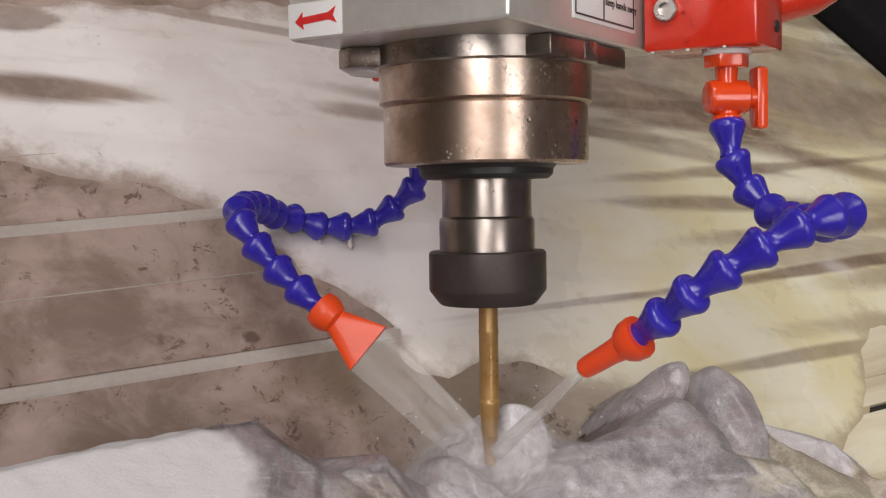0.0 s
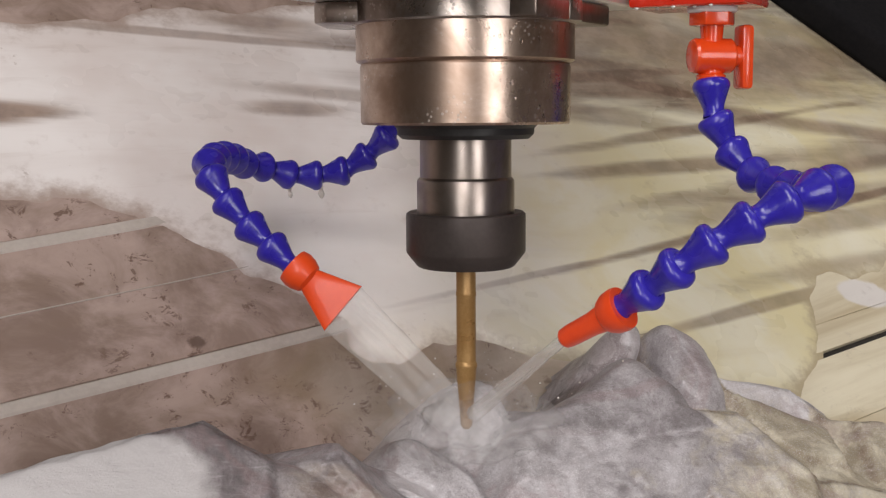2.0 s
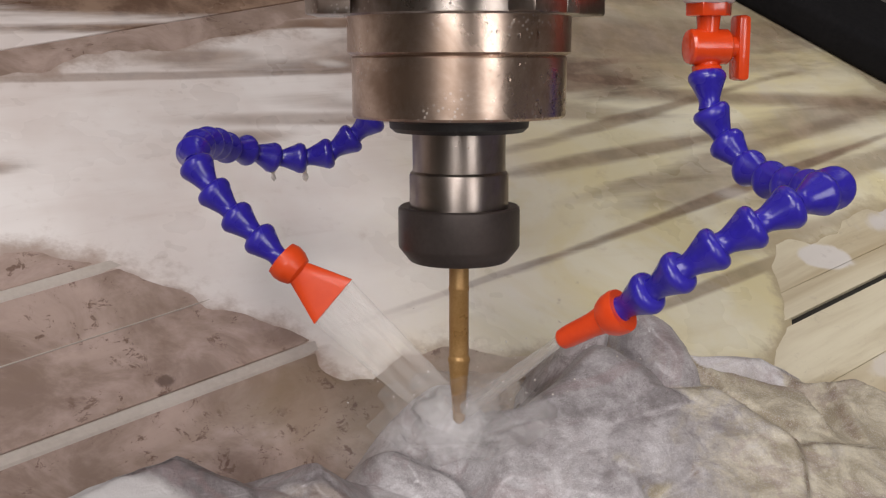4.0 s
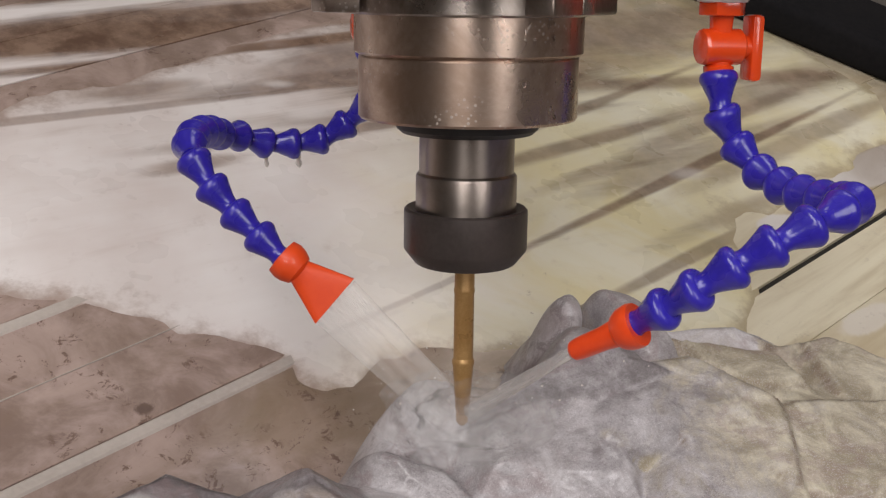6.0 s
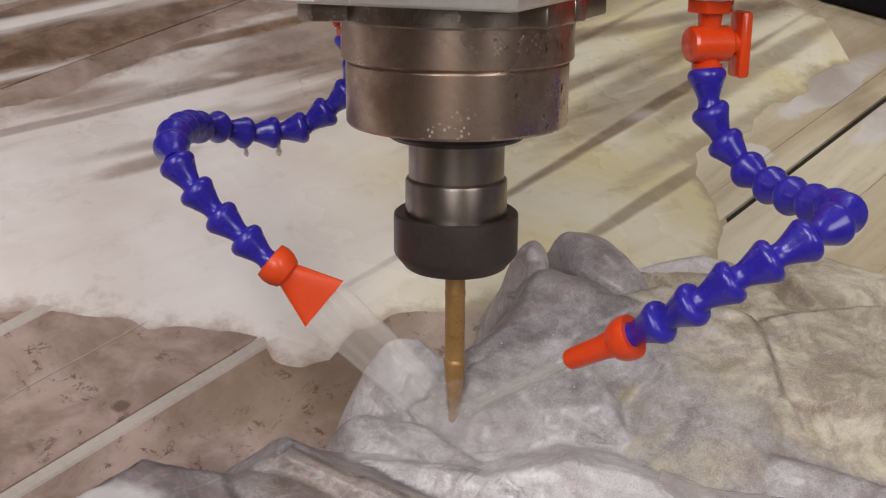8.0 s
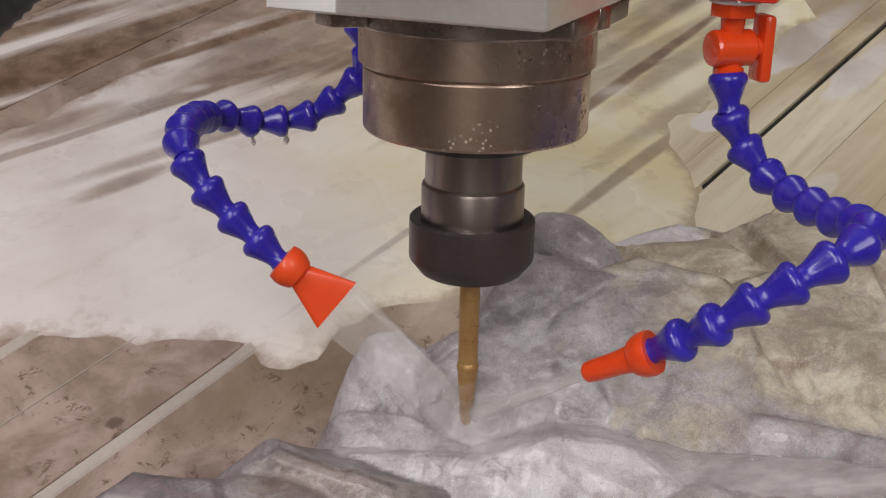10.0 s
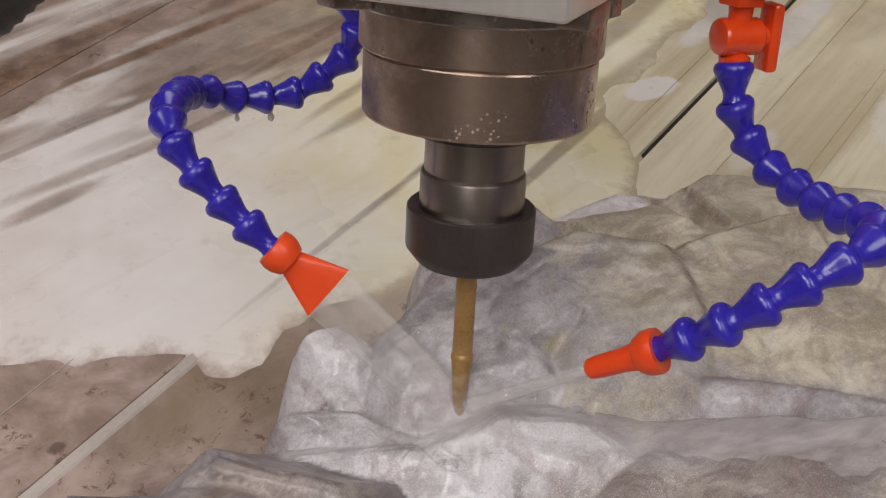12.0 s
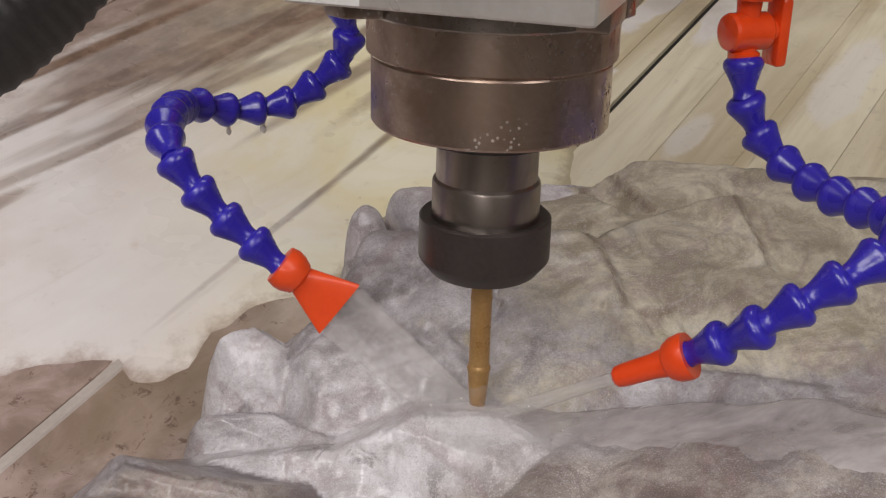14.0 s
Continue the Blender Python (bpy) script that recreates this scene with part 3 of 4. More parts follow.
# flat-cut plates: outline of the top, height, fall along x and y, steepness of the flanks, whiteness, ochre rind
PLATES = [
    ([(0.058, -0.105), (0.031, -0.100), (-0.110, -0.236), (-0.020, -0.270), (0.090, -0.165)], 0.081, 0.02, 0.0, 1.3, 0.08, 0.0),
    ([(0.117, -0.017), (0.124, -0.025), (0.140, -0.033), (0.147, -0.023), (0.135, -0.010)], 0.067, -0.25, 0.1, 2.0, 1.0, 0.0),
    ([(0.113, -0.051), (0.120, -0.060), (0.150, -0.076), (0.172, -0.082), (0.165, -0.071), (0.136, -0.054)], 0.056, -0.05, 0.25, 1.4, 0.5, 0.0),
    ([(0.125, -0.080), (0.150, -0.085), (0.182, -0.094), (0.180, -0.087), (0.150, -0.079)], 0.059, -0.05, 0.2, 1.0, 0.95, 0.0),
    ([(0.180, -0.083), (0.205, -0.098), (0.222, -0.108), (0.232, -0.103), (0.224, -0.089), (0.192, -0.078)], 0.064, 0.05, 0.15, 0.85, 1.0, 0.0),
    ([(0.079, -0.093), (0.127, -0.111), (0.128, -0.105), (0.083, -0.089)], 0.079, -0.1, 0.2, 1.2, 0.15, 0.1),
    ([(0.222, 0.016), (0.243, -0.030), (0.290, -0.038), (0.287, 0.008), (0.249, 0.027)], 0.068, 0.05, 0.03, 1.3, 0.55, 0.55),
    ([(0.285, 0.009), (0.288, -0.038), (0.362, -0.045), (0.366, 0.030), (0.330, 0.026)], 0.062, -0.02, -0.02, 1.2, 0.6, 0.65),
    ([(0.321, 0.074), (0.335, 0.030), (0.400, -0.010), (0.480, -0.015), (0.455, 0.032), (0.379, 0.066), (0.336, 0.081)], 0.052, -0.03, -0.03, 1.6, 0.6, 1.0),
    ([(0.277, 0.084), (0.283, 0.069), (0.305, 0.066), (0.305, 0.086), (0.290, 0.092)], 0.037, -0.05, 0.1, 0.8, 1.0, 0.0),
    ([(0.309, 0.078), (0.313, 0.058), (0.335, 0.054), (0.331, 0.072)], 0.041, 0.1, 0.0, 1.0, 0.5, 0.7),
    ([(0.160, -0.014), (0.200, -0.004), (0.219, 0.010), (0.203, 0.016), (0.176, 0.010)], 0.067, 0.12, 0.10, 1.1, 0.2, 0.0),
    ([(0.160, -0.052), (0.214, -0.050), (0.216, -0.006), (0.200, -0.007), (0.166, -0.019), (0.152, -0.030)], 0.061, 0.06, 0.06, 1.2, 0.6, 0.1),
    ([(0.255, 0.060), (0.262, 0.040), (0.290, 0.030), (0.312, 0.040), (0.300, 0.058)], 0.050, 0.05, -0.15, 1.3, 0.7, 0.85),
]


def ease(v, a, b):
    t = min(1.0, max(0.0, (v - a) / (b - a)))
    return t * t * (3 - 2 * t)


def rim_distance(x, y):
    """Signed distance to the rim of the slab, positive inside."""
    best, inside = 9.0, False
    for (ax, ay), (bx, by) in zip(RIM, RIM[1:] + RIM[:1]):
        dx, dy = bx - ax, by - ay
        t = min(1.0, max(0.0, ((x - ax) * dx + (y - ay) * dy) / (dx * dx + dy * dy)))
        best = min(best, math.hypot(ax + t * dx - x, ay + t * dy - y))
        if (ay > y) != (by > y) and x < ax + (y - ay) * dx / dy:
            inside = not inside
    return best if inside else -best


def plate_distance(outline, x, y):
    """Signed distance to a convex outline, positive outside."""
    return max(((by - ay) * (x - ax) - (bx - ax) * (y - ay)) / math.hypot(bx - ax, by - ay) for (ax, ay), (bx, by) in zip(outline, outline[1:] + outline[:1]))


def stone_height(x, y):
    d = rim_distance(x, y) + 0.0025 * noise.noise(Vector((x * 60, y * 60, 7.0)))
    if d <= -0.010:
        return None
    n1 = noise.fractal(Vector((x * 22, y * 22, 0.3)), 1.0, 2.0, 4)
    h = 0.040 + 0.014 * ease(x, 0.19, 0.28) + 0.012 * ease(-y, 0.07, 0.14) + 0.0030 * n1
    h -= 0.034 * ease(y, 0.02, 0.105) * ease(x, 0.20, 0.28) + 0.012 * ease(x, 0.36, 0.50)
    h -= 0.006 * math.exp(-((x - 0.32) / 0.06) ** 2 - ((y + 0.095 + 0.3 * (x - 0.32)) / 0.016) ** 2)
    xw = x + 0.0025 * noise.noise(Vector((x * 35, y * 35, 4.0))) + 0.0012 * noise.noise(Vector((x * 110, y * 110, 4.0)))
    yw = y + 0.0025 * noise.noise(Vector((x * 35, y * 35, 9.0))) + 0.0012 * noise.noise(Vector((x * 110, y * 110, 9.0)))
    back = ease(x + 0.5 * y, 0.20, 0.32)
    tone, rind = 0.75 - 0.25 * ease(x, 0.16, 0.24), min(0.9, 0.05 + 0.8 * back * ease(y, -0.12, -0.04) + 0.55 * ease(x, 0.15, 0.19) * ease(y, -0.06, -0.03))
    rise, line = [], 0.0
    for cx, cy, top, a, b, turn, drop, flat, white, skin in LOBES:
        c, s = math.cos(radians(turn)), math.sin(radians(turn))
        p, q = ((xw - cx) * c + (yw - cy) * s) / a, (-(xw - cx) * s + (yw - cy) * c) / b
        e = p * p + q * q
        if e < 2.2:
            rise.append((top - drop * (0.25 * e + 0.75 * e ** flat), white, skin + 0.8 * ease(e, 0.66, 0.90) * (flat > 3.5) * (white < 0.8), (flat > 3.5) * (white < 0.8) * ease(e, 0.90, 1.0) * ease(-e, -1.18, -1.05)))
    for outline, top, gx, gy, steep, white, skin in PLATES:
        ox, oy = outline[0]
        if abs(xw - ox) < 0.20 and abs(yw - oy) < 0.17:
            out = plate_distance(outline, xw, yw)
            if out < 0.03:
                e = top + gx * (xw - ox) + gy * (yw - oy) - steep * (max(0.0, out) + 0.5 * max(0.0, out + 0.002) ** 2 / 0.004 * (out < 0.002))
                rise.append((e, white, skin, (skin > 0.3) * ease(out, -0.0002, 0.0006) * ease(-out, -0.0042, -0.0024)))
    for e, white, skin, edge in rise:
        k = 0.0008
        m = max(0.0, k - abs(h - e)) / k
        over = 0.95 * ease(e - h, -0.0012, 0.0012)
        tone, rind, line = tone + (white - tone) * over, rind + (skin - rind) * over, line + (edge - line) * over
        h = max(h, e) + m * m * k * 0.25
    h += 0.0008 * (noise.ridged_multi_fractal(Vector((xw * 26, yw * 26, 5.0)), 1.0, 2.1, 4, 1.0, 2.0) - 1.0) * 0.7
    h += 0.0007 * noise.fractal(Vector((x * 90, y * 90, 2.0)), 1.0, 2.0, 4)
    if d < 0.012:
        t = min(1.0, max(0.0, (d + 0.010) / 0.022))
        h *= math.sin(t * math.pi / 2) ** 0.8 if t > 0 else 0.0
    return h, tone, min(1.0, 0.75 * rind + 0.25 * back * ease(y, -0.13, -0.05)), line


def build_stone():
    step, x0, x1, y0, y1 = 0.0015, -0.20, 0.56, -0.26, 0.12
    nx, ny = int((x1 - x0) / step), int((y1 - y0) / step)
    bm = bmesh.new()
    zone = bm.verts.layers.float_color.new("zone")
    grid = {}
    for j in range(ny + 1):
        y = y0 + j * step
        for i in range(nx + 1):
            x = x0 + i * step
            found = stone_height(x, y)
            if found:
                grid[i, j] = bm.verts.new((x, y, max(found[0], 0.0) + 0.0005))
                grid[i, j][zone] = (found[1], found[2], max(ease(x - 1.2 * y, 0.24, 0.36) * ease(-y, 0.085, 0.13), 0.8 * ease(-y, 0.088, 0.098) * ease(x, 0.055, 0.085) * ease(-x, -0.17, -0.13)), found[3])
    for (i, j), v in grid.items():
        q = [v, grid.get((i + 1, j)), grid.get((i + 1, j + 1)), grid.get((i, j + 1))]
        if all(q):
            bm.faces.new(q)
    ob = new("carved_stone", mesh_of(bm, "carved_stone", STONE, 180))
    return tagged(ob, "wet grey-white stone relief of carved leaves on the table", "carved stone")


def build_runoff():
    """Milky water running off over the carved stone."""
    a, b = Vector((0.228, -0.086)), Vector((0.375, -0.140))
    axis = (b - a).normalized()
    side = Vector((-axis.y, axis.x))
    verts, faces, nu, nv = [], [], 60, 17
    for i in range(nu):
        t = i / (nu - 1)
        half = (0.013 + 0.020 * t) * math.sin(math.pi * min(1, 0.12 + t * 0.85)) ** 0.5
        mid = a.lerp(b, t)
        level = sum(stone_height(mid.x + side.x * q, mid.y + side.y * q)[0] for q in (-0.012, -0.006, 0.0, 0.006, 0.012)) / 5
        for j in range(nv):
            v = j / (nv - 1) * 2 - 1
            w = half * (1 + 0.22 * noise.noise(Vector((t * 6, math.copysign(1, v), 3.0))))
            p = mid + side * (v * w)
            verts.append((p.x, p.y, level + 0.0036 - 0.009 * abs(v) ** 5 + 0.0005 * noise.noise(Vector((t * 14, v * 3, 0)))))
    for i in range(nu - 1):
        for j in range(nv - 1):
            k = i * nv + j
            faces.append((k, k + 1, k + nv + 1, k + nv))
    me = bpy.data.meshes.new("runoff_water")
    me.from_pydata(verts, [], faces)
    me.materials.append(RUNOFF)
    me.shade_smooth()
    tagged(new("runoff_water", me), "milky water running off over the carved stone", "water", kind="stuff")


# ---------------------------------------------------------------- the spindle head
BOX_TURN = -32.5
SQUARE = pose(0, 0, 0, 0, 0, BOX_TURN)
HOSE_BACK = [(-0.0330, 0.1290, 0.0790), (-0.0290, 0.1284, 0.0680), (-0.0305, 0.1295, 0.0550), (-0.0394, 0.133, 0.047), (-0.0504, 0.1328, 0.0359), (-0.0666, 0.1329, 0.0316),
             (-0.0831, 0.1308, 0.0313), (-0.0975, 0.1233, 0.0363), (-0.1071, 0.1098, 0.0388), (-0.1098, 0.0926, 0.0424), (-0.1136, 0.0747, 0.0431), (-0.1148, 0.0565, 0.0417),
             (-0.1115, 0.0402, 0.0357), (-0.1039, 0.0360, 0.0252), (-0.0940, 0.0326, 0.0144), (-0.0830, 0.0274, 0.0049), (-0.0745, 0.0236, -0.003)]
HOSE_FRONT = [(0.1045, 0.0090, 0.0755), (0.1058, 0.0060, 0.0600), (0.1132, 0.0033, 0.0459), (0.1205, -0.0065, 0.0365), (0.1245, -0.0235, 0.0338), (0.1270, -0.0400, 0.0332),
              (0.1295, -0.0570, 0.0345), (0.1280, -0.0720, 0.0372), (0.1215, -0.0830, 0.0375), (0.1115, -0.0905, 0.0358), (0.0989, -0.0940, 0.0310), (0.0869, -0.0928, 0.0236),
              (0.0746, -0.0905, 0.0160), (0.0650, -0.0862, 0.0073), (0.0571, -0.0768, -0.0011), (0.0515, -0.0722, -0.006)]


def hose(head, points, label):
    """A jointed coolant hose: ball-and-socket pieces on an inner tube."""
    stops = spline(points, 0.0146)
    tube = bmesh.new()
    ring_rows = []
    path = spline(points, 0.004)
    for i, p in enumerate(path):
        d = (path[min(i + 1, len(path) - 1)] - path[max(i - 1, 0)]).to_track_quat("Z", "Y").to_matrix().to_4x4()
        m = Matrix.Translation(p) @ d
        ring_rows.append([tube.verts.new(m @ Vector((0.0036 * math.cos(a), 0.0036 * math.sin(a), 0))) for a in (k * math.pi / 5 for k in range(10))])
    for r, s in zip(ring_rows, ring_rows[1:]):
        for k in range(10):
            tube.faces.new((r[k], r[(k + 1) % 10], s[(k + 1) % 10], s[k]))
    root = part("coolant_hose", tube, BLUE, head, label)
    profile = [(0.0046, -0.0034), (0.0060, -0.0032), (0.0072, -0.0024), (0.0078, -0.0012), (0.0079, 0.0002), (0.0076, 0.0011), (0.0067, 0.0030), (0.0059, 0.0050),
               (0.0051, 0.0070), (0.0045, 0.0088), (0.0043, 0.0104), (0.0046, 0.0118), (0.0049, 0.0128)]
    joint = mesh_of(lathe(profile, 28), "hose_joint", BLUE, 60.0)
    for a, b in zip(stops, stops[1:]):
        ob = new("hose_joint", joint)
        ob.parent = root
        ob.matrix_local = aim(a, b) @ pose(0, 0, 0.0015)
    return root


def nozzle_flat(head, ring, left, right):
    """A flat fan nozzle with a round collar."""
    ring, left, right = Vector(ring), Vector(left), Vector(right)
    mid = (left + right) / 2
    zax = (mid - ring).normalized()
    xax = (right - left).normalized()
    yax = zax.cross(xax).normalized()
    xax = yax.cross(zax)
    m = Matrix((xax, yax, zax)).transposed().to_4x4()
    m.translation = ring
    length, half = (mid - ring).length, (right - left).length / 2 * 1.28
    rows = []
    bm = bmesh.new()
    for k in range(7):
        t = k / 6
        w, h = 0.0048 + (half - 0.0048) * t, 0.0046 + (0.0016 - 0.0046) * t ** 0.7
        z = 0.001 + (length - 0.001) * t
        row = []
        for j in range(24):
            a = 2 * math.pi * j / 24
            e = 1 - 0.55 * t
            cx, cy = math.copysign(abs(math.cos(a)) ** e, math.cos(a)), math.copysign(abs(math.sin(a)) ** e, math.sin(a))
            row.append(bm.verts.new(m @ Vector((w * cx, h * cy, z))))
        rows.append(row)
    for p, q in zip(rows, rows[1:]):
        for j in range(24):
            bm.faces.new((p[j], p[(j + 1) % 24], q[(j + 1) % 24], q[j]))
    bm.faces.new(rows[0])
    bm.faces.new(rows[-1])
    body = part("flat_nozzle", bm, ORANGE, head, "orange plastic fan nozzle")
    part("collar", lathe([(0.0052, -0.0066), (0.0080, -0.0062), (0.0087, -0.003), (0.0083, 0.000), (0.0068, 0.0034), (0.0042, 0.0048)], 32, m), ORANGE, body)
    return body


def nozzle_round(head, ring, tip):
    m = aim(ring, tip)
    length = (Vector(tip) - Vector(ring)).length
    body = part("round_nozzle", lathe([(0.0050, 0.0), (0.0052, 0.004), (0.0045, 0.009), (0.0042, length - 0.004), (0.0038, length - 0.001), (0.0030, length), (0.0022, length - 0.003)], 28, m),
                ORANGE, head, "orange plastic jet nozzle")
    part("collar", lathe([(0.0052, -0.0050), (0.0080, -0.0052), (0.0084, -0.0036), (0.0080, 0.000), (0.0066, 0.0028), (0.0050, 0.0040)], 32, m), ORANGE, body)
    return body


def valve(head, x, y, z, turn, label):
    """A small plastic stop valve: hexagon top, barrel, lever."""
    up = pose(x, y, z)
    body = part("stop_valve", merged(lathe([(0.0058, -0.0135), (0.0062, -0.008), (0.0046, -0.007), (0.0046, 0.008), (0.0050, 0.0125), (0.0086, 0.0135)], 28, up),
                                     lathe([(0.0050, -0.0092), (0.0068, -0.0086), (0.0074, -0.0074), (0.0074, 0.0080), (0.0066, 0.0090)], 28, up @ pose(0, 0, 0, 0, 90, turn))), VALVE_RED, head, label)
    part("hexagon", prism([(0.0098 * math.cos(a), 0.0098 * math.sin(a)) for a in (k * math.pi / 3 for k in range(6))], 0.0125, 0.021, 0.0008, up), VALVE_RED, body)
    part("lever", merged(block(0.0055, 0.0105, 0.027, up @ pose(0, 0, 0, 0, 0, turn) @ pose(0.0145, 0, -0.0005), 0.0018), lathe([(0.0045, 0), (0.0045, 0.004)], 16, up @ pose(0, 0, 0, 0, 90, turn) @ pose(0, 0, 0.0092))), VALVE_RED, body)
    part("thread_tape", lathe([(0.0085, 0.0176), (0.0100, 0.0180), (0.0105, 0.0188), (0.0104, 0.0200), (0.0080, 0.0212)], 24, up), TAPE, body, "frayed white thread tape")
    return body


def build_head():
    head = thing("spindle_head", "silver spindle with steel nose, brass cutter and coolant hoses", "spindle")
    housing = part("housing", block(0.100, 0.137, 0.22, SQUARE @ pose(0, 0, 0.218), 0.0022, 3), CASTING, head, "cast silver spindle housing")
    lug = [(-0.060, -0.014), (-0.054, -0.022), (0.042, -0.022), (0.047, -0.016), (0.047, 0.012), (0.042, 0.018), (-0.054, 0.022), (-0.060, 0.014)]
    flange = part("flange", prism(lug, 0.0995, 0.1079, 0.0010, pose(0, 0, 0, 0, 0, -6)), FLANGE, head, "brown-stained steel flange plate")
    part("ring", lathe([(0.040, 0.0990), (0.0462, 0.0990), (0.0468, 0.0998), (0.0468, 0.1079)], 72), FLANGE, flange)
    part("clamp", block(0.034, 0.070, 0.0086, SQUARE @ pose(0.0300, 0.0050, 0.1036), 0.0012), FLANGE, flange)
    nose = part("nose", lathe([(0.034, 0.0592), (0.0425, 0.0592), (0.0432, 0.0602), (0.0432, 0.0828), (0.0428, 0.0836), (0.0441, 0.0842), (0.0449, 0.0850), (0.0449, 0.1000)], 96),
                STEEL, head, "turned steel nose, stained and tinted for reflections")
    part("seal_ring", lathe([(0.0200, 0.0530), (0.0262, 0.0532), (0.0282, 0.0550), (0.0285, 0.0575), (0.0300, 0.0592), (0.0300, 0.0600)], 64), RUBBER, nose, "black seal ring")
    holder = part("tool_holder", lathe([(0.0190, 0.0540), (0.0190, 0.0375), (0.0200, 0.0365), (0.0203, 0.0355), (0.0203, 0.0220), (0.0190, 0.0200)], 64), HOLDER, head, "brushed steel tool holder")
    nut = part("collet_nut", lathe([(0.0212, 0.0222), (0.0240, 0.0230), (0.0249, 0.0222), (0.0250, 0.0210), (0.0250, 0.0068), (0.0247, 0.0058), (0.0206, 0.0006), (0.0196, 0.0), (0.0060, 0.0006)], 72),
               BLACK_OXIDE, holder, "black clamping nut")
    part("cutter", lathe([(0.0041, 0.004), (0.0041, -0.0105), (0.0043, -0.0112), (0.0043, -0.0122), (0.0041, -0.0130), (0.0041, -0.0405), (0.0046, -0.0415), (0.0047, -0.0425), (0.0043, -0.0440), (0.0040, -0.048), (0.0028, -0.064), (0.0025, -0.0685), (0.0012, -0.0700)], 32),
         BRASS, head, "brass-coloured tapered cutter")
    # stickers
    face = SQUARE @ pose(0, -0.0687, 0, 90)
    tag = part("arrow_sticker", block(0.0262, 0.0135, 0.0005, face @ pose(-0.0362, 0.1158, 0), 0.0001), WHITE_STICKER, housing, "white sticker with a red arrow")
    arrow = [(-0.0105, 0), (-0.0065, 0.0034), (-0.0068, 0.0014), (0.0060, 0.0014), (0.0098, 0.0032), (0.0082, 0), (0.0098, -0.0032), (0.0060, -0.0014), (-0.0068, -0.0014), (-0.0065, -0.0034)]
    part("arrow", prism(arrow, 0.0002, 0.0006, 0, face @ pose(-0.0352, 0.1160, 0, 0, 0, 4)), RED_INK, tag)
    side = SQUARE @ pose(0.0502, 0, 0, 90, 0, 90)
    warn = part("warning_sticker", block(0.060, 0.040, 0.0005, side @ pose(0.012, 0.1345, 0), 0.0001), WHITE_STICKER, housing, "white warning sticker with black frame")
    part("sticker_frame", merged(block(0.056, 0.0007, 0.0003, side @ pose(0.012, 0.1165, 0.0004)), block(0.0007, 0.034, 0.0003, side @ pose(-0.016, 0.1335, 0.0004)),
                                 block(0.0007, 0.034, 0.0003, side @ pose(0.040, 0.1335, 0.0004)), block(0.0007, 0.034, 0.0003, side @ pose(0.010, 0.1335, 0.0004))), INK, warn)
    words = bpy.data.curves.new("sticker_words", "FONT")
    words.body, words.size, words.extrude = "keep ha" + "nds away", 0.0046, 0.0001
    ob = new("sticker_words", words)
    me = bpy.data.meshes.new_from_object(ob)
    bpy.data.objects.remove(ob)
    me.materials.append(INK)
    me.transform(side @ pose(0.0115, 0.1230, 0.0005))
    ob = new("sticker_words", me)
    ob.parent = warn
    # coolant blocks on the sides of the housing
    for x, y, tx, ty in ((0.0765, 0.0665, 0.050, 0.036), (-0.0800, 0.0900, 0.060, 0.040)):
        red = part("coolant_block", block(tx, ty, 0.052, SQUARE @ pose(x, y, 0.1332), 0.0014), RED, head, "glossy red coolant block")
        bolt = lathe([(0.0052, 0), (0.0052, 0.0030), (0.0047, 0.0036), (0.0028, 0.0036), (0.0026, 0.0010)], 24, SQUARE @ pose(x - 0.014, y - ty / 2, 0.1245, 90))
        part("socket_bolt", bolt, ZINC, red, "zinc socket-head bolt")
        # black stub stands in for the dark inside the outlet hole
        part("outlet", lathe([(0.0026, 0), (0.0026, 0.0009), (0.0016, 0.0011)], 16, SQUARE @ pose(x + tx / 2, y + 0.008, 0.117, 0, 90)), INK, red)
    for k in range(5):
        part("droplet_bead", lathe([(0.0009, 0), (0.0008, -0.0006), (0.0003, -0.0011)], 10, SQUARE @ pose(0.055 + 0.008 * k, 0.0500 + 0.003 * (k % 2), 0.1074)), DROP, head, "bead of water under the block")
    part("coolant_elbow", lathe([(0.010, -0.03), (0.0125, -0.026), (0.0125, 0.02), (0.009, 0.03)], 32, pose(0.137, 0.060, 0.137, 25, 75, 20)), RED, head, "red coolant elbow")
    rnd = random.Random(12)
    bead = bmesh.new()
    bmesh.ops.create_icosphere(bead, subdivisions=2, radius=0.0009)
    bead = mesh_of(bead, "water_bead", BEAD, 180)
    for _ in range(46):
        # flat beads on the front and the outer face of the red block
        x, z = rnd.uniform(-0.023, 0.023), rnd.uniform(-0.024, 0.018)
        ob = new("water_bead", bead)
        ob.parent = head
        k = rnd.uniform(0.35, 1.1)
        ob.matrix_local = SQUARE @ pose(0.0765 + x, 0.0665 - 0.018, 0.1332 + z) @ Matrix.Diagonal((k, 0.35 * k, k * rnd.uniform(1.0, 1.6), 1))
    for _ in range(70):
        # and on the side of the nose that faces it
        a, z, k = radians(rnd.gauss(-48, 16)), rnd.choice((rnd.uniform(0.062, 0.082), rnd.uniform(0.087, 0.098))), rnd.uniform(0.3, 0.95)
        r = 0.0432 if z < 0.083 else 0.0449
        ob = new("water_bead", bead)
        ob.parent = head
        ob.matrix_local = pose(r * math.cos(a), r * math.sin(a), z, 0, 0, math.degrees(a)) @ Matrix.Diagonal((0.3 * k, k, k * rnd.uniform(1.0, 1.5), 1))
    valve(head, 0.1045, 0.0095, 0.0870, 8, "orange plastic stop valve with lever")
    valve(head, -0.0330, 0.1290, 0.0905, 8, "orange plastic stop valve with lever")
    hose(head, HOSE_BACK, "blue jointed coolant hose with fan nozzle")
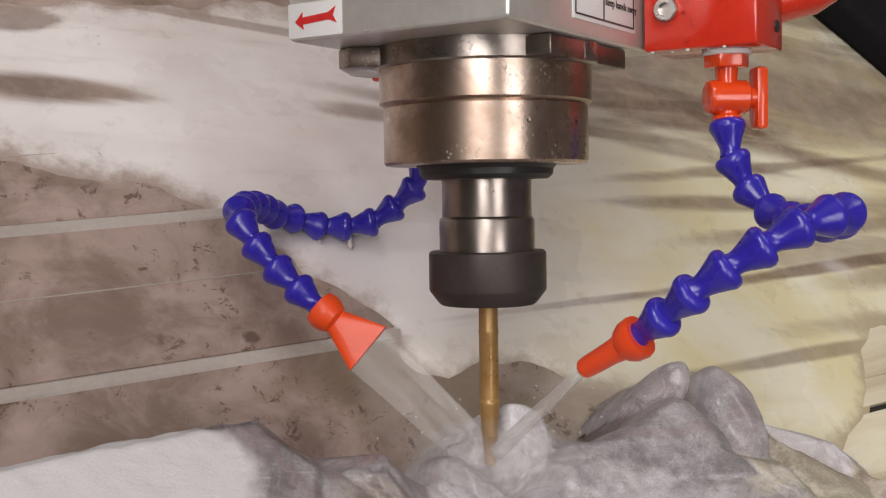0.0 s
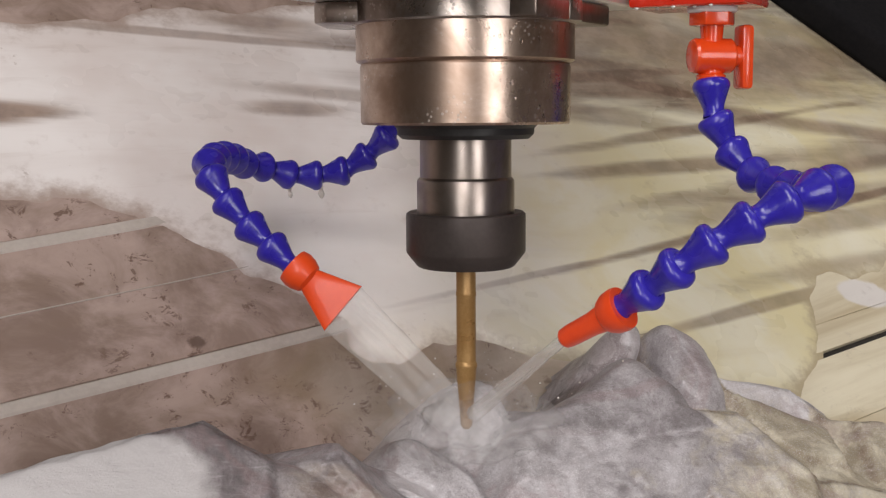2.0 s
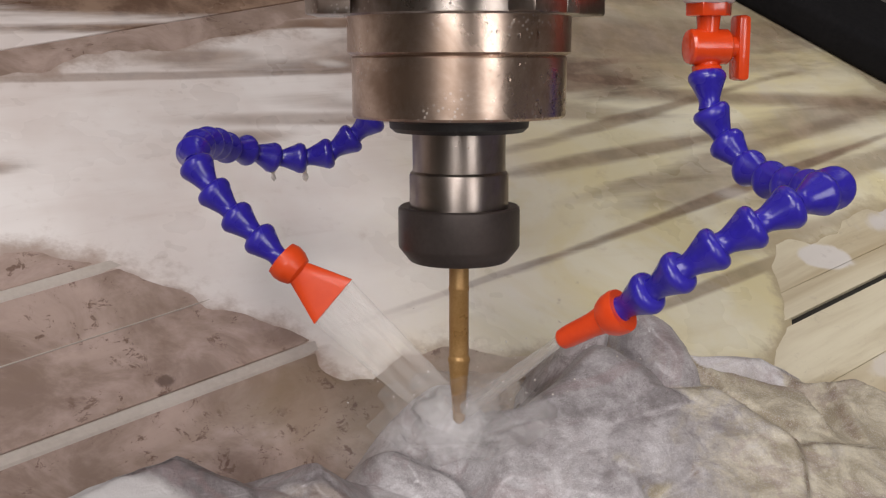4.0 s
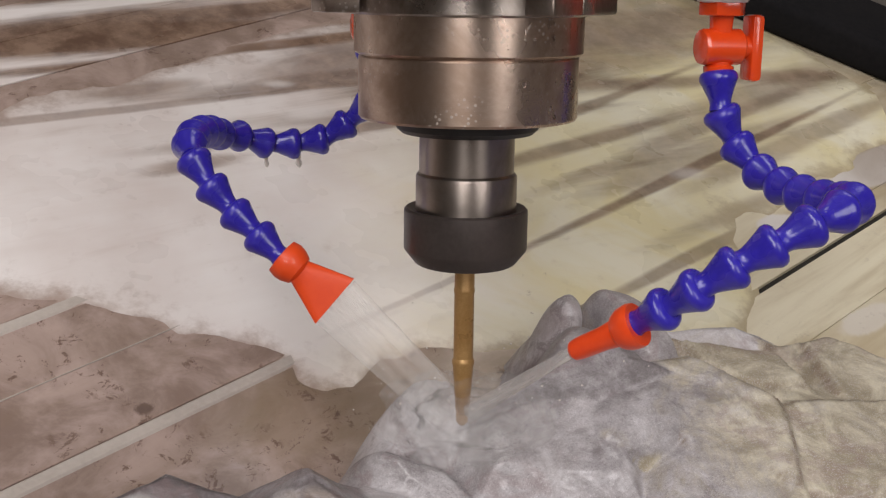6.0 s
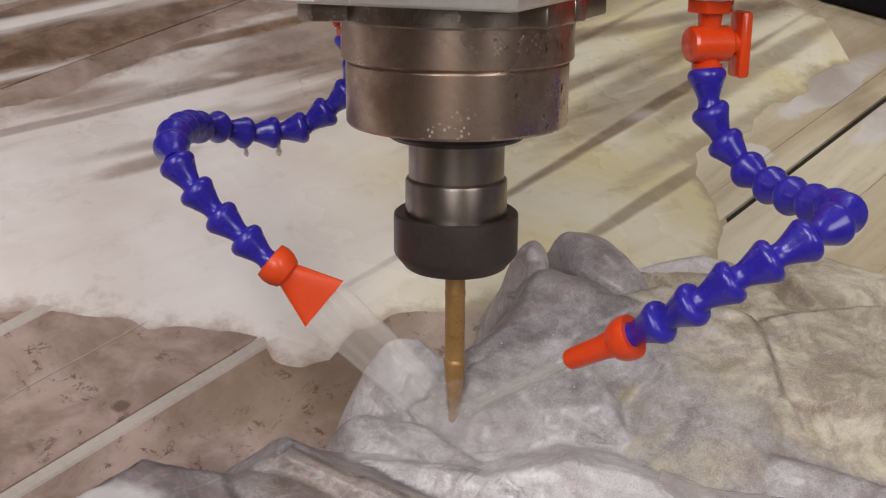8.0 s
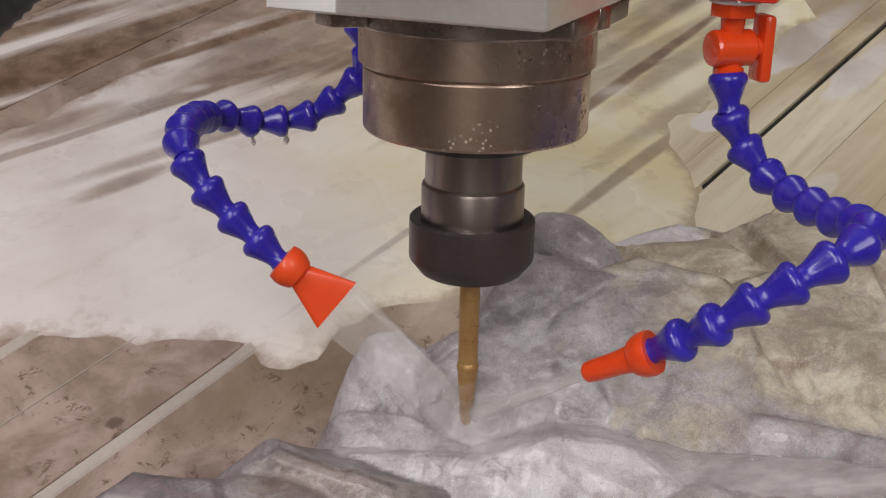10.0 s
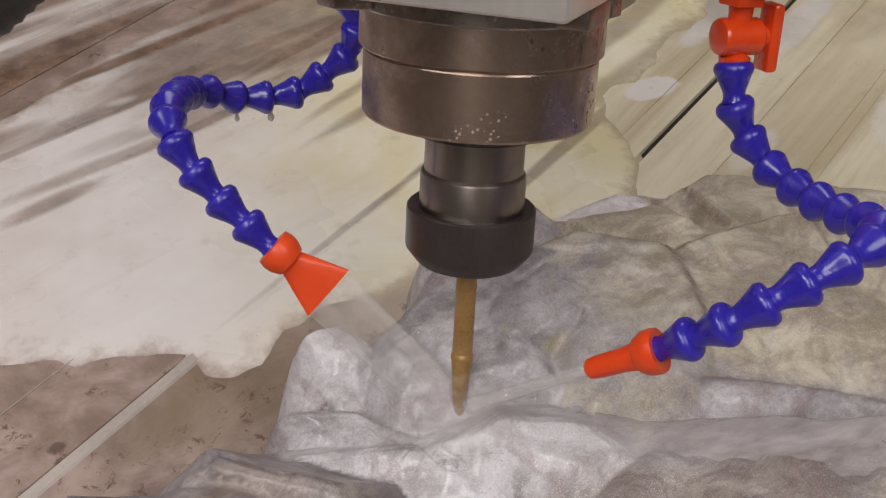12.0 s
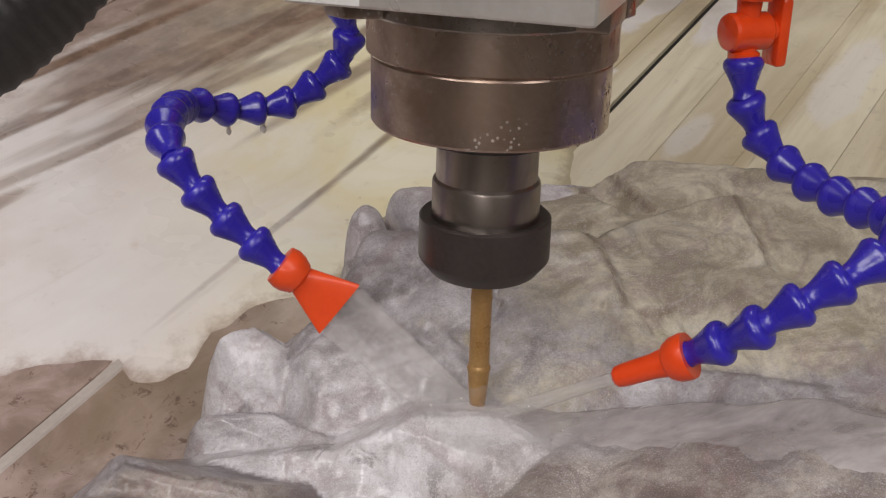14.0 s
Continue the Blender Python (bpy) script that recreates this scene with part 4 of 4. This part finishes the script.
    hose(head, HOSE_FRONT, "blue jointed coolant hose with jet nozzle")
    for x, y, z, r in ((-0.0690, 0.1330, 0.0228, 0.0017), (-0.0850, 0.1300, 0.0226, 0.0013)):
        part("drip", lathe([(0.0003, -2.4 * r), (r * 0.8, -1.6 * r), (r, -0.9 * r), (r * 0.6, 0.4 * r), (r * 0.9, 1.6 * r)], 16, pose(x, y, z, 16, -6)), DROP, head, "hanging drop of milky water")
    nozzle_flat(head, (-0.0700, 0.0230, -0.0060), (-0.0459, 0.0187, -0.0133), (-0.0594, 0.0179, -0.0278))
    nozzle_round(head, (0.0492, -0.0700, -0.0085), (0.0330, -0.0572, -0.0205))
    conduit(head)
    return head


def conduit(head):
    """The ribbed black cable conduit, its route and depth chosen to fit the camera's view."""
    pts = spline([(-0.03, -0.05, 0.31), (-0.070, -0.110, 0.225), (-0.118, -0.150, 0.180), (-0.1325, -0.158, 0.1485), (-0.1430, -0.162, 0.1355), (-0.158, -0.166, 0.1255),
                  (-0.190, -0.172, 0.115), (-0.230, -0.180, 0.112)], 0.0006)
    bm = bmesh.new()
    rows = []
    for i, p in enumerate(pts):
        d = (pts[min(i + 1, len(pts) - 1)] - pts[max(i - 1, 0)]).to_track_quat("Z", "Y").to_matrix().to_4x4()
        r = 0.0142 + 0.00024 * math.sin(i * 2 * math.pi / 4)
        rows.append([bm.verts.new(Matrix.Translation(p) @ d @ Vector((r * math.cos(a), r * math.sin(a), 0))) for a in (k * math.pi / 14 for k in range(28))])
    for p, q in zip(rows, rows[1:]):
        for k in range(28):
            bm.faces.new((p[k], p[(k + 1) % 28], q[(k + 1) % 28], q[k]))
    part("cable_conduit", bm, RUBBER, head, "ribbed black cable conduit", 180)


# ---------------------------------------------------------------- water
def fan_sheet(length, w0, w1, thick):
    """A thin rippled sheet along z, thicker at its two rims."""
    bm = bmesh.new()
    rows = []
    for k in range(25):
        t = k / 24
        w = w0 + (w1 - w0) * t
        top, low = [], []
        for j in range(13):
            u = j / 6 - 1
            wave = 0.0006 * noise.noise(Vector((u * 3, t * 5, 2.0))) * (0.3 + t)
            h = thick * (0.35 + 0.9 * abs(u) ** 5) * (1 - 0.95 * (abs(u) > 0.99))
            edge = 1 + 0.05 * noise.noise(Vector((u * 2, t * 9, 8.0)))
            top.append(bm.verts.new((u * w * edge, wave + h, length * t)))
            low.append(bm.verts.new((u * w * edge, wave - h, length * t)))
        rows.append(top + low[::-1])
    m = len(rows[0])
    for p, q in zip(rows, rows[1:]):
        for j in range(m):
            bm.faces.new((p[j], p[(j + 1) % m], q[(j + 1) % m], q[j]))
    return bm


def across(a, b, side):
    """A pose at a, z towards b, x as near to side as can be."""
    a, z = Vector(a), (Vector(b) - Vector(a)).normalized()
    y = z.cross(Vector(side)).normalized()
    m = Matrix((y.cross(z), y, z)).transposed().to_4x4()
    m.translation = a
    return m


def build_water():
    jet = thing("water_jet", "milky coolant water spraying onto the cutter tip", "water")
    a, b = (-0.0527, 0.0183, -0.0206), (-0.004, 0.002, -0.066)
    fan = part("fan_jet", fan_sheet((Vector(b) - Vector(a)).length, 0.0122, 0.0088, 0.0008), JET, jet, "flat fan of milky water", 180)
    fan.matrix_local = across(a, b, (0.0135, 0.0008, 0.0145))
    a, b = (0.0335, -0.0577, -0.0201), (0.003, -0.006, -0.062)
    run = (Vector(b) - Vector(a)).length
    thin = part("round_jet", lathe([(0.0021 + 0.0014 * k / 12 + 0.0003 * noise.noise(Vector((k * 0.7, 0, 0))), run * k / 12) for k in range(13)], 20), STREAM, jet, "thin stream of milky water", 180)
    thin.matrix_local = aim(a, b)
    rnd = random.Random(4)
    bm = bmesh.new()
    for _ in range(60):
        a, r = rnd.uniform(0, 2 * math.pi), abs(rnd.gauss(0, 0.026)) + 0.004
        p = Vector((r * math.cos(a), r * math.sin(a), -0.066 + abs(rnd.gauss(0, 0.010)) + r * 0.25))
        bmesh.ops.create_icosphere(bm, subdivisions=1, radius=rnd.uniform(0.0002, 0.0005), matrix=Matrix.Translation(p))
    tagged(part("droplet", bm, DROP, jet, "flying water droplets", 180), kind="stuff")
    for size, high in ((0.020, 0.011), (0.036, 0.016)):
        bm = bmesh.new()
        bmesh.ops.create_icosphere(bm, subdivisions=4, radius=1.0)
        for v in bm.verts:
            k = 1 + 0.30 * noise.fractal(v.co * 2.2 + Vector((size * 90, 0, 0)), 1.0, 2.0, 3)
            v.co = Vector((v.co.x * size * k, v.co.y * size * k, -0.067 + v.co.z * high * k))
        part("mist", bm, SPRAY, jet, "white mist round the cutter tip", 180)
    return jet


build_room()
build_table()
build_film()
build_beyond()
build_stone()
build_runoff()
HEAD = build_head()
WATER = build_water()


def motions():
    walk(HEAD, HEAD_ROWS)
    walk(WATER, HEAD_ROWS)


motions()
